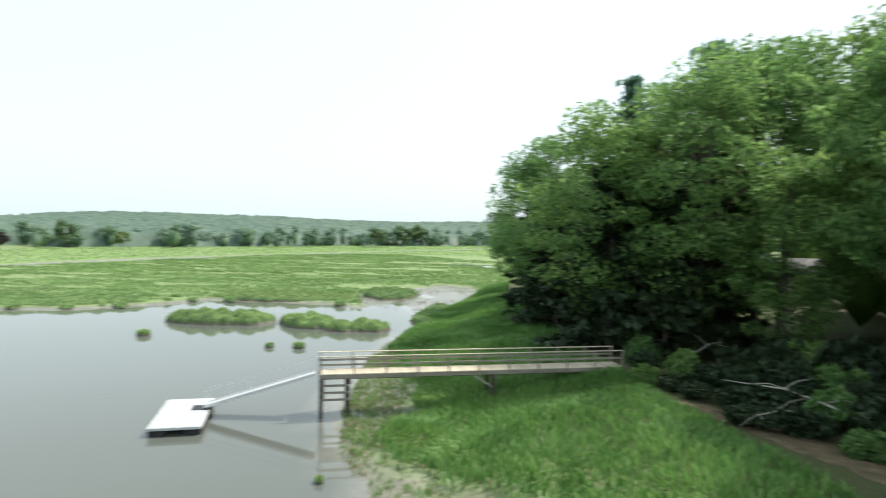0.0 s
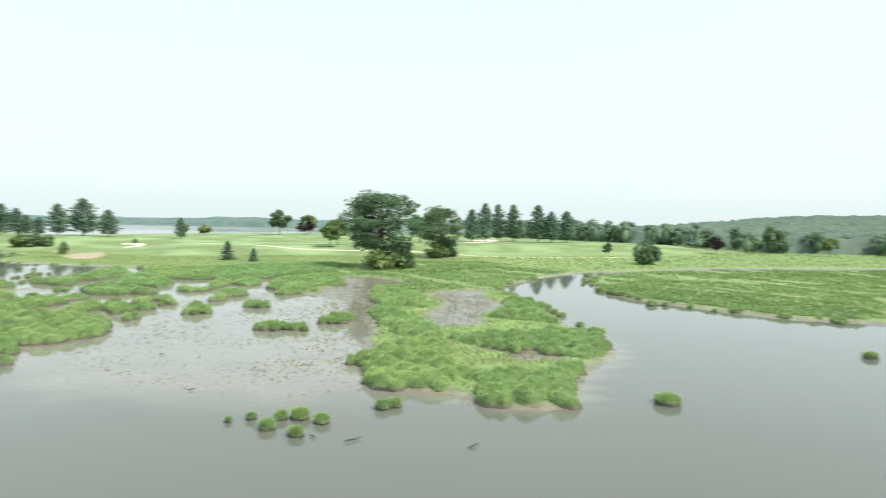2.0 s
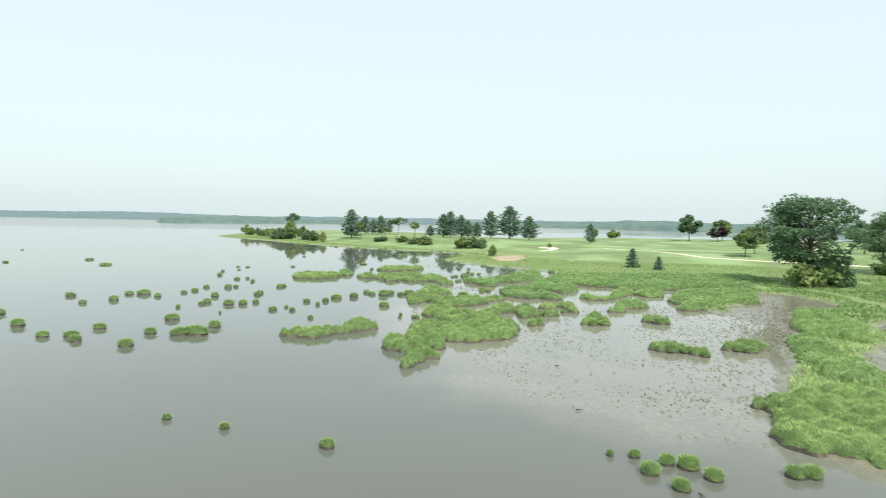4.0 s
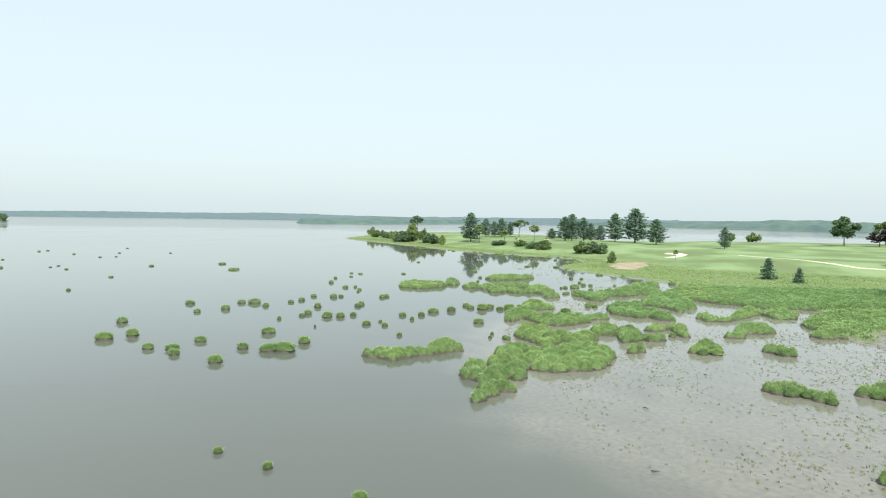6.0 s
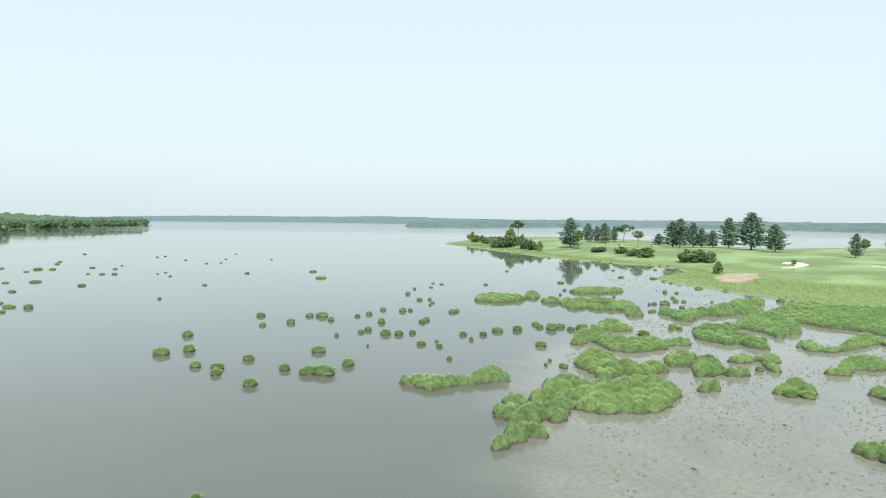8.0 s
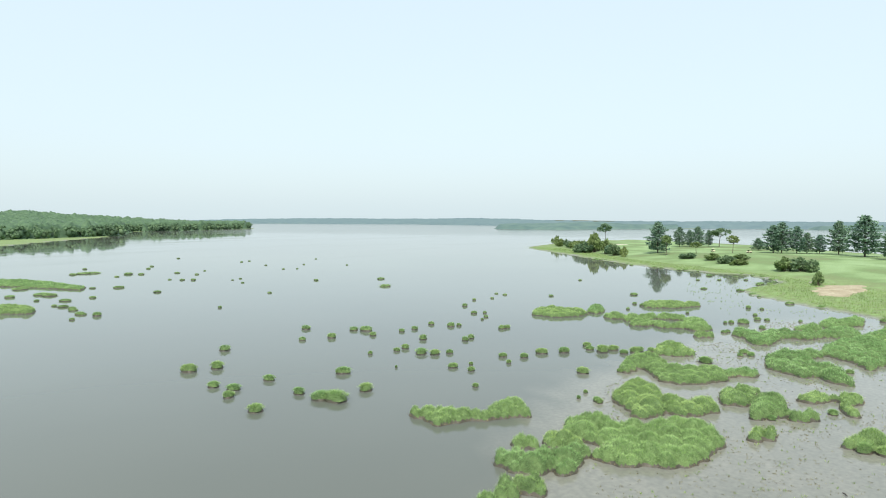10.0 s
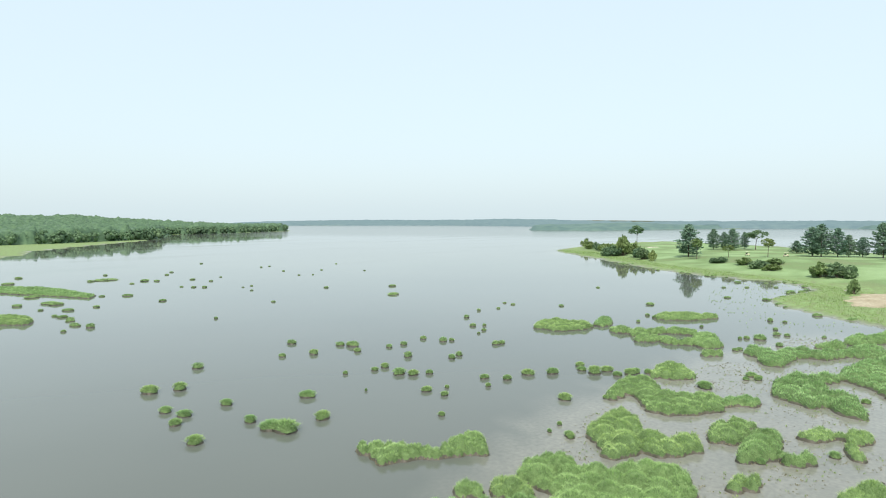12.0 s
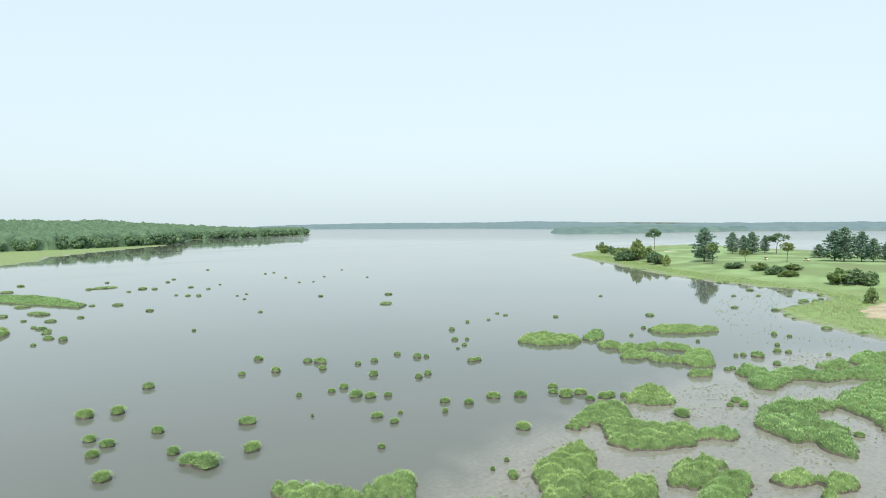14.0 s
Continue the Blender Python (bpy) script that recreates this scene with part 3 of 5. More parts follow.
HUMMOCKS += [
    [(-109.6, 2.6), (-116.3, 2.3), (-120.9, 3.4), (-119.8, 5), (-123.4, 6.6), (-121.4, 8), (-118.8, 6.5), (-113.3, 8), (-113.1, 10.3), (-107.3, 11.6), (-105.5, 11.9), (-105.4, 10.4), (-107.8, 8.5), (-106.7, 6.7), (-108.5, 4.7)],
    [(-122.2, 8.1), (-127.6, 8.3), (-132.8, 9.7), (-138.6, 12.1), (-144.7, 14.2), (-147.9, 15.9), (-143.8, 17.4), (-136.7, 15.5), (-128.5, 16.3), (-120.1, 16.5), (-119.7, 14.9), (-115.5, 13.5), (-118.1, 12.3), (-120.5, 10.3)],
    [(-131.7, -4.7), (-136.5, -4.9), (-135.5, -2.9), (-131.8, -1.2), (-135.7, -0.3), (-138.3, 1.7), (-137.2, 4.3), (-140.1, 6.7), (-147.4, 9.1), (-146.6, 11.3), (-141.6, 12.1), (-138.4, 10.9), (-137.7, 7.6), (-133.7, 5.3), (-133, 2.1), (-125.2, 1.1), (-125, -0.9), (-129.9, -2.7)],
]
HUMMOCKS += [
    [(-142.7, 3.3), (-146, 4.3), (-147.1, 6), (-143.8, 6.8), (-141.5, 5)],
    [(-149, 6.4), (-156.1, 7.1), (-155.8, 9.4), (-163.2, 11.3), (-160.1, 12.5), (-153.4, 12.2), (-150.6, 10), (-146.9, 7.8)],
    [(-133.4, -40.8), (-138.7, -42.3), (-142.2, -41.3), (-141.2, -37.7), (-142.8, -35.2), (-140.5, -32.5), (-136.6, -32.9), (-133.1, -35.6)],
    [(-142.7, -32.9), (-150.1, -34.9), (-151.2, -33.2), (-144.4, -30.6), (-141.6, -31.1)],
    [(-157.6, -26.9), (-160.7, -27.1), (-165.3, -23.8), (-165.1, -20), (-166.9, -17.6), (-164.4, -16.8), (-159.1, -19.9), (-156.5, -24.1)],
]
HUMMOCKS += [
    [(-137.6, -27.6), (-140.5, -28.5), (-140.9, -26.1), (-140, -24.5), (-138.6, -24.1), (-137.5, -25.6)],
    [(-136.1, -23.5), (-139.9, -24.2), (-140.8, -22.2), (-144.8, -20.9), (-142.5, -19.5), (-138.5, -21.2), (-136.2, -22.1)],
    [(-142.2, -19.1), (-144.4, -19.8), (-146, -17.5), (-144.8, -15.3), (-143.5, -14.4), (-142.2, -16.2), (-142.3, -17.6)],
    [(-131.7, -20.9), (-134.3, -21.8), (-136.1, -19.3), (-136.2, -17.1), (-134.2, -15.1), (-136, -12.8), (-143.4, -14.8), (-143.5, -11.8), (-138.6, -10.1), (-134.7, -8.6), (-131.9, -10.2), (-133.9, -11.7), (-133.3, -14.3), (-132.1, -16), (-134.8, -18.3), (-132.2, -19.1)],
    [(-126, -9.2), (-128.1, -9.4), (-129.5, -7.6), (-128, -7.1)],
    [(-98, 27.8), (-100.1, 29), (-98.5, 30.9), (-97.6, 31.9), (-98, 31.7), (-96.4, 29)],
]
HUMMOCKS += [
    [(-109.4, 15.5), (-112, 16.6), (-107.6, 17.6), (-108.5, 19.7), (-118.9, 23), (-120, 26.2), (-118.4, 26.3), (-111.1, 21.7), (-107.5, 19.2), (-106.7, 16.8)],
    [(-93.4, 16.9), (-96.2, 18.5), (-103.3, 20.4), (-104.2, 23), (-100.2, 24), (-99.3, 23.7), (-97.9, 21.5), (-98.1, 19.8), (-93.7, 18.7)],
    [(-86, 20.1), (-87.4, 20.7), (-86.5, 21.9), (-84.8, 22.7), (-84.6, 22.5), (-84.8, 21.3)],
    [(-67.4, 16.2), (-68.2, 16.6), (-69, 18.2), (-67.5, 19.2), (-67.1, 19.3), (-66.4, 17.8)],
    [(-65.2, 19.6), (-65.9, 20.1), (-66.4, 21), (-65.6, 21), (-65.1, 20.3)],
    [(-68.5, 24), (-69.7, 24.8), (-70.5, 26.5), (-69.3, 28.2), (-68.9, 28.1), (-68.2, 25.6)],
]
HUMMOCKS += [
    [(-92.8, -201.1), (-97.2, -215), (-102.6, -206.6), (-108.8, -197.5), (-110.5, -184.9), (-109.5, -162), (-106.2, -156.9), (-104, -165.8), (-100.8, -176.6), (-97.4, -187.8)],
    [(-75.3, -128), (-78.1, -137), (-82.4, -133.6), (-82.4, -129), (-81, -124.5), (-79.3, -122.6)],
]
HUMMOCKS += [
    [(-29.7, 68.9), (-30.2, 72), (-26, 73), (-20.4, 72.5), (-18, 70.5), (-19.5, 68), (-26.1, 67.5)],
    [(-17.5, 69.5), (-17, 71.5), (-14.2, 72.5), (-11.5, 70), (-12, 66.5), (-15, 66.5)],
    [(-11.5, 65), (-11, 67.5), (-7.5, 68.5), (-5.2, 67.5), (-6, 65.2)],
]
MARSH_FRINGE = [
    [(-141.9, 18.6), (-154.5, 23.5), (-155.2, 31.4), (-158.4, 39.9), (-158.3, 48.5), (-162.3, 59.1), (-158.4, 63), (-133.3, 53.2), (-129.1, 47.3), (-129.2, 41.6), (-124.8, 35.3), (-125.4, 31.2), (-124.1, 27.4), (-127.9, 23.6), (-129, 20.1)],
    [(-116.9, 26), (-122.8, 29.7), (-118.8, 31.3), (-113.4, 29.6), (-112.5, 27.1)],
    [(-106.8, 29.1), (-116.4, 33), (-123.1, 38.1), (-125.1, 43.6), (-125.4, 50.1), (-106.8, 42.9), (-105.2, 38.3), (-106.8, 36.1), (-101.2, 33), (-101.2, 30.4)],
    [(-139.8, 13.2), (-154.2, 16.5), (-160, 21.8), (-152.3, 23.7), (-144.3, 25.3), (-131.2, 26), (-128, 21.8), (-130.8, 18.4), (-131.7, 16.1)],
]
POINT = [
    [(-47.9, 18.4), (-48.3, 18.7), (-49.5, 20.7), (-51.4, 23.9), (-52.8, 26.9), (-51.9, 28.8), (-49.7, 28.8), (-45.5, 26.4), (-42, 24.4), (-40.1, 24.6), (-38.9, 25.1), (-38, 24.2), (-39.1, 24.3), (-38.4, 22.4), (-37.4, 21.1), (-37.4, 20.2), (-38.3, 19.7), (-39.3, 19.2), (-38.9, 17.6), (-40.1, 17.1), (-41.1, 16.9), (-44.2, 18.3), (-46.6, 19.2)],
    [(-37.1, 23.4), (-32.9, 20.9), (-32.4, 21.6), (-33.1, 23.1), (-32.1, 23.2), (-31.6, 24), (-32.1, 25.3), (-30.9, 25.1), (-30, 25.5), (-30.3, 26.2), (-32.6, 28.3), (-35.7, 30.7), (-36.1, 32.3), (-37.8, 34.2), (-38.7, 34.1), (-37.7, 31.8), (-36.5, 29.1), (-36.9, 27.7), (-38.4, 27.2), (-38.7, 26), (-38.5, 23.9)],
    [(-52.6, 31.2), (-51.5, 33), (-52.1, 36), (-50.1, 37.7), (-50.6, 41.5), (-49.8, 44), (-47.6, 44.9), (-42.7, 42.3), (-41.1, 40.8), (-40.1, 38.6), (-39.5, 35.7), (-41.9, 36.2), (-43.3, 35.1), (-45.4, 35.7), (-45, 33.1), (-47.3, 33), (-49, 31.3)],
    [(-62.5, 28.5), (-56, 27.5), (-53, 30), (-57, 32.6), (-66, 33.6), (-76, 36.6), (-74, 32.6)],
    [(-62, 42.5), (-55, 47), (-65, 53), (-76, 58), (-74, 54), (-68, 50)],
    [(-84, 37.5), (-78, 37), (-72, 40), (-84, 46), (-92, 47), (-98, 45)],
]
EDGE = [
    [(-83, 82.5), (-68, 76.5), (-54, 77.5), (-47, 78.5), (-39, 84), (-42, 91), (-55, 88), (-70, 86), (-82, 90)],
    [(-33, 91.5), (-27, 90), (-20, 89.5), (-13, 90), (-12, 97), (-22, 100), (-33, 98)],
    [(-9, 95), (-5, 96), (-3, 104), (-8, 109), (-13, 102)],
    [(-3, 72), (-1, 69), (0, 76), (2, 84), (0, 88), (-2, 80)],
]
for i, outline in enumerate(HUMMOCKS):
    far = math.dist(np.array(outline).mean(0), (-30, 10))
    hummock(40 + i, outline, 0.95 if far < 62 else 0.72 if far < 150 else 0.4, 1.05, 260 if far < 62 else 130 if far < 80 else 64 if far < 150 else 14, 0.2 if far < 80 else 0.34 if far < 150 else 0.6)
for i, outline in enumerate(MARSH_FRINGE):
    hummock(70 + i, outline, 0.6, 1.1, 40, 0.4)
for i, outline in enumerate(POINT):
    hummock(80 + i, outline, 0.95, 1.1, 190 if i < 3 else 80, 0.22)
for i, outline in enumerate(EDGE):
    hummock(90 + i, outline, 0.7, 1.5, 14, 0.5, MARSH_FAR)


def tussock(seed, count=620, wide=0.016):
    """One round clump of cordgrass on its peat foot."""
    rng = np.random.default_rng(seed)
    thing = new("grass_tussock")
    k, rings = 14, 6
    co, quads = [(0, 0, 0.74)], []
    tris = []
    for i in range(1, rings + 1):
        f = i / rings
        for j in range(k):
            a = 2 * math.pi * j / k
            rad = f * (1 + 0.13 * math.sin(2 * a + seed) + 0.08 * math.sin(5 * a + 2 * seed)) * 0.84
            co.append((rad * math.cos(a), rad * math.sin(a), 0.56 * max(0, 1 - f ** 2.6) ** 0.5 + 0.18))
    for j in range(k):
        tris.append((0, 1 + j, 1 + (j + 1) % k))
        for i in range(rings - 1):
            o = 1 + i * k
            quads.append((o + j, o + k + j, o + k + (j + 1) % k, o + (j + 1) % k))
    part("turf", mesh_arrays("turf", np.array(co), quads, tris, [MARSH_TURF], True), thing)
    foot = [(0.86 * math.cos(a) * s, 0.86 * math.sin(a) * s, z) for z, s in ((0.24, 0.9), (0.1, 1.0), (-0.35, 1.1)) for a in np.linspace(0, 2 * math.pi, k, endpoint=False)]
    part("root_foot", mesh_arrays("root_foot", np.array(foot), [(o + j, o + (j + 1) % k, o + k + (j + 1) % k, o + k + j) for o in (0, k) for j in range(k)], None, [MUD], True), thing, "muddy root clump, coloured dark for undercut shade")
    d = 0.9 * np.sqrt(rng.uniform(0, 1, count))
    a = rng.uniform(0, 2 * math.pi, count)
    b = np.column_stack([d * np.cos(a), d * np.sin(a)])
    z = 0.54 * np.clip(1 - (d / 0.92) ** 2.6, 0, 1) ** 0.5 + 0.17
    c, q, t = blades(rng, np.column_stack([b, z]), b * 1.05, 0.34, wide)
    tagged(part("grass", mesh_arrays("grass", c, q, t, [MARSH]), thing), kind="stuff")
    return tagged(thing, "round bright green cordgrass tussock standing in shallow water", "grass tussock", "tussocks in the bay")


TUSSOCKS = []
TUSSOCKS += [(-68.6, -55.3, 1.09), (-71.5, -53.8, 1.01), (-65.7, -46.6, 0.71), (-66.2, -43.8, 0.81), (-64.1, -41.9, 0.67), (-62.4, -35.6, 0.88), (-71.1, -43.8, 0.71), (-78.9, -62.1, 0.9), (-69.1, -36.8, 0.7), (-69, -33.4, 1.22), (-69.5, -31.9, 1.36), (-78.4, -39.1, 0.89), (-74.1, -31.8, 0.85), (-97.7, -65.5, 0.83), (-94.4, -56.4, 0.84), (-90.3, -58.6, 0.5), (-88.4, -43.4, 0.36), (-92.1, -41.7, 0.51), (-94.2, -41.8, 0.67), (-92.7, -37.9, 0.99), (-93.3, -36, 0.77), (-95, -34.7, 0.49), (-88.3, -29.8, 0.69), (-88.1, -27, 0.49), (-90.8, -28.7, 0.32), (-101.3, -58, 0.8), (-102.1, -56, 1.05), (-99.5, -52.3, 0.67)]
TUSSOCKS += [(-104.8, -50.6, 0.6), (-107.7, -50.1, 0.7), (-101.4, -43.8, 0.8), (-113.3, -50.6, 0.55), (-113.8, -46.8, 0.8), (-114.8, -45.8, 0.54), (-104.2, -37.9, 0.7), (-106.4, -38.2, 0.71), (-81.9, -22.7, 0.39), (-84.1, -35.5, 0.19), (-97.2, -27.6, 0.61), (-98.4, -25, 0.67), (-102.2, -24.2, 0.9), (-104.5, -21.9, 0.83), (-94.2, -25.1, 0.39), (-94.7, -15.3, 0.89), (-97.6, -11.7, 0.42), (-84, -9.6, 0.45), (-110.5, -20.9, 0.66), (-83.9, -11.5, 0.25), (-86.3, -11.7, 0.26), (-117.7, -1, 0.66), (-144.8, -7.1, 0.58), (-145.3, -5.2, 1.16), (-140.9, -1.6, 0.65), (-156.6, -4.8, 0.53), (-151.2, -3.7, 0.71), (-151.2, -2.1, 0.61)]
TUSSOCKS += [(-167.2, -7.5, 0.7), (-166.8, -4.9, 0.46), (-152.9, 3.1, 0.41), (-134.4, -5.9, 0.53), (-109, -4.3, 0.93), (-116.6, -38.2, 0.69), (-117.8, -37.9, 0.61), (-160.4, -29.2, 0.58), (-177.5, -34.6, 1.19), (-163.6, -50.4, 0.76), (-151.3, -27.8, 0.43), (-152.3, -16.3, 0.42), (-136.8, -58.3, 0.67), (-128.8, -51.2, 0.71), (-130.3, -49.6, 0.41), (-125.9, -46.8, 0.49), (-122.8, -45.8, 0.29), (-146.3, -61.7, 0.48), (-158.5, -97.8, 1.78), (-174.6, -112.6, 1.18), (-159.9, -125.9, 1.01), (-129.6, -111.6, 0.71), (-105.7, -99.2, 0.49), (-114.6, -136.3, 1.08), (-114.9, -154.7, 1.35), (-133.4, -207.8, 3.69), (-127.9, -206.6, 1.3), (-139.5, -193.2, 1.67)]
TUSSOCKS += [(-141.7, -189.3, 1.04), (-132.3, -187.4, 0.81), (-151.8, -184.4, 1.04), (-137.7, -160.4, 0.91), (-139.6, -157.6, 0.91), (-152.1, -173.8, 0.8), (-136.3, -164.7, 0.65), (-163, -184.8, 0.53), (-146.2, -147.6, 0.44), (-150.5, -149.3, 0.54), (-142.5, -138.2, 0.5), (-156.8, -210.2, 0.92), (-164.4, -220.3, 0.96), (-184.6, -167.8, 0.53), (-189, -165.2, 0.53), (-206.1, -179.6, 0.58), (-194, -188.6, 0.69), (-201.6, -213.2, 0.76), (-207.5, -215.3, 0.64), (-200.8, -258.2, 0.86), (-235.5, -202.4, 0.66), (-213.8, -162.8, 0.56), (-142.4, -227.7, 0.95), (-99.4, -138, 0.9), (-84.6, -113.9, 1.01), (-85.6, -109.4, 0.86), (-80.3, -108, 0.48), (-95.5, -154.1, 2.26)]
TUSSOCKS += [(-87.4, -130.2, 0.7), (-88, -127.2, 0.83), (-87.6, -123.1, 0.81), (-93, -137.4, 1.33), (-110.1, -159, 0.86), (-159.2, -60.7, 0.58), (-160.3, -63.7, 0.52), (-151.5, -59.9, 0.49), (-205.5, -59.7, 0.66), (-201.2, -23.2, 0.89), (-223.6, -12.4, 1.33), (-226.1, -30, 0.77), (-244.1, -30.2, 1.31), (-229.9, -24.6, 0.87), (-234.5, -17.8, 0.71), (-245.2, -22.4, 0.75), (-37.9, 6.5, 0.24), (-37.8, 7.8, 0.38), (-35.7, 8.1, 0.62), (-37, 9.3, 0.51), (-36.6, 10.3, 0.68), (-35.2, 11.1, 0.56), (-33.8, 9.1, 0.5), (-35.9, 15.4, 0.6), (-36.1, 16.3, 0.6), (-41.2, -20.4, 0.36), (-39.9, -16.1, 0.34), (-37.5, -9.2, 0.47)]
TUSSOCKS += [(-66.8, 18.1, 0.91), (-66.7, 19.6, 0.92), (-65, 20.7, 0.6), (-68.1, 25.1, 0.77), (-67.7, 26.1, 0.77), (-82.4, 13, 0.81), (-82.4, 14.4, 0.81), (-84.6, 21.9, 1.23), (-27.8, 32.1, 0.87), (-28.3, 60.4, 0.74), (-14.8, 55.6, 0.43), (-12.2, 55.7, 0.64), (-53.5, 49.3, 0.6), (-61.1, 73.5, 0.61), (-57.6, 74.5, 0.43), (-4.6, 25.9, 0.23), (-107.9, -218.9, 2.2), (-105.3, -196.8, 2.01), (-107.3, -185.8, 1.54), (-98.2, -172.1, 2.13), (-95.7, -150.6, 1.59), (-86.4, -120.2, 0.92), (-84.5, -112.6, 0.75), (-88.8, -154.9, 1.29), (-89.3, -142.6, 0.76), (-87.6, -127.3, 0.97), (-118.3, -240.7, 1.45)]

TUSSOCKS += [(-108.3, -19.6, 0.6), (-107.9, -17.6, 1.11), (-110.0, -16.8, 0.87), (-108.3, -14.7, 0.6), (-111.1, -13.4, 0.7), (-111.9, -12.0, 0.61), (-83.6, -9.2, 0.44), (-108.7, -4.1, 0.92), (-116.3, 0.1, 0.49), (-87.6, 4.8, 0.45), (-87.2, 5.8, 0.45), (-110.0, -13.7, 0.85), (-143.8, -7.9, 0.44), (-117.0, 0.0, 0.51), (-133.3, -6.3, 0.48), (-104.1, -0.5, 0.5), (-104.9, 0.8, 0.81), (-102.5, -1.2, 0.55), (-158.4, -27.1, 0.52), (-112.3, 11.4, 0.54), (-92.3, 10.5, 0.54), (-115.4, -1.1, 0.39), (-81.7, 5.8, 0.61)]

# clumps that break up the edge of the marsh along the channel and the shore
rs = random.Random(17)
BROKEN = []
for shore_line, gap, side in (([(-105, 103), (-84, 82), (-68, 75), (-53, 76), (-46, 77), (-37.5, 83), (-33, 90), (-27, 88.5), (-14, 88)], 2.2, 1.3),
                              ([(-41, 41.4), (-46, 45.3), (-54, 48.5), (-65.5, 54.4), (-78, 60.2), (-87, 63), (-94, 69), (-103, 85)], 3.2, 0.8),
                              ([(-315, -99), (-275, -62), (-260, -38), (-255, -20), (-240, -11), (-219, -12), (-203, -14), (-192, -10), (-182, -2), (-172, 9), (-160, 18)], 5.0, 1.2)):
    for a, b in zip(shore_line, shore_line[1:]):
        for i in range(int(math.dist(a, b) / gap)):
            f = rs.random()
            BROKEN.append((a[0] + (b[0] - a[0]) * f + rs.gauss(0, side), a[1] + (b[1] - a[1]) * f + rs.gauss(0, side), rs.uniform(0.45, 1.2)))
kinds, far_kinds = [tussock(s) for s in range(5)], [tussock(s, 150, 0.035) for s in range(5, 9)]
rng = random.Random(3)
for family, spots in ((kinds, [t for t in TUSSOCKS if math.dist(t[:2], (-40, 10)) < 80]), (far_kinds, [t for t in TUSSOCKS if math.dist(t[:2], (-40, 10)) >= 80] + BROKEN)):
    for i, (x, y, r) in enumerate(spots):
        high = min(0.2 + 0.62 * r, 0.95) * (0.65 if math.dist((x, y), (-40, 10)) > 130 else 1.0)
        m = pose(x, y, 0, 0, 0, rng.uniform(0, 360)) @ Matrix.Diagonal((r * rng.uniform(0.95, 1.2), r * rng.uniform(0.85, 1.0), high * rng.uniform(0.9, 1.15), 1))
        if i < len(family):
            family[i].matrix_basis = m
        else:
            k = family[rng.randrange(len(family))]
            copy_thing(k, m @ Matrix.Diagonal([1 / v for v in k.scale] + [1]))


def sward(name, seed, xy, height, width, mat, label, lump=3.0, tall=0.25, gaps=9.0):
    """Standing grass over open ground, in soft lumps."""
    rng = np.random.default_rng(seed)
    z, mm, gg, bare = lay(xy[:, 0], xy[:, 1])
    ok = (z > 0.05) & (signed(EARTH, xy[:, 0], xy[:, 1]) < 0) & (bare < rng.uniform(0.25, 0.7, len(xy))) & (gg < 0.3)
    ok &= wobble(xy[:, 0] * 0.45, xy[:, 1] * 2.0, 8) + 0.45 * wobble(xy[:, 0] * 0.6, xy[:, 1] * 1.5, 2.3) < gaps
    xy, z = xy[ok], z[ok]
    l = 0.5 + 0.5 * wobble(xy[:, 0], xy[:, 1], lump)
    e = 0.25
    slope = np.stack([wobble(xy[:, 0] - e, xy[:, 1], lump) - wobble(xy[:, 0] + e, xy[:, 1], lump), wobble(xy[:, 0], xy[:, 1] - e, lump) - wobble(xy[:, 0], xy[:, 1] + e, lump)], 1)
    co, q, t = blades(rng, np.column_stack([xy, z + l * tall * 0.4]), slope * 1.6, height * (0.6 + 0.6 * l), width)
    return tagged(new(name, mesh_arrays(name, co, q, t, [mat])), label, "grass", kind="stuff")


rg = np.random.default_rng(11)
west = scatter(rg, [(-135, 36), (-100, 31), (-60, 26), (-40, 17), (-30, 24), (-38, 37), (-66, 55), (-95, 70), (-112, 104), (-150, 104), (-160, 60)], 12)
sward("marsh_grass_front", 1, west[(west[:, 0] > -85) & (np.max([signed(o, west[:, 0], west[:, 1]) for o in POINT], 0) < 0)], 0.36, 0.045, MARSH, "tall bright green cordgrass on the muddy point", 2.6, 0.7)
sward("marsh_grass_back", 2, west[(west[:, 0] <= -85)][::2], 0.42, 0.09, MARSH_FAR, "green cordgrass with bare muddy gaps", 4.0, 0.4, 0.45)
shore = scatter(rg, [(-406, -179), (-260, -40), (-250, -18), (-231, -8), (-203, -14), (-172, 9), (-135, 36), (-160, 110), (-200, 70), (-215, 20), (-262, -22), (-310, -76), (-400, -150)], 4.5)
sward("shore_grass", 3, shore, 0.3, 0.05, MARSH_FAR, "tall green marsh grass along the shore", 6.0, 0.3)
east = scatter(rg, [(-105, 103), (-68, 75), (-37, 83), (-20, 88), (-5, 80), (12, 120), (30, 200), (-20, 260), (-60, 232), (-100, 142)], 6)
sward("east_marsh_grass", 4, east[(east[:, 1] < 130)], 0.42, 0.1, MARSH_FAR, "salt meadow grass, green with brownish streaks", 3.5, 0.4, 0.42)
sward("east_meadow_grass", 5, east[(east[:, 1] >= 130)][::2], 0.4, 0.2, MARSH_FAR, "wide green salt meadow grass", 9.0, 0.3, 0.5)
north_lea = scatter(rg, [(-160, 100), (-112, 104), (-110, 143), (-96, 188), (-62, 240), (-20, 262), (60, 240), (220, 440), (20, 430), (-60, 365), (-110, 305), (-165, 262), (-150, 210), (-160, 160), (-172, 115)], 0.5)
sward("north_meadow_grass", 7, north_lea, 0.4, 0.26, MARSH, "green meadow grass below the woods", 12.0, 0.3)
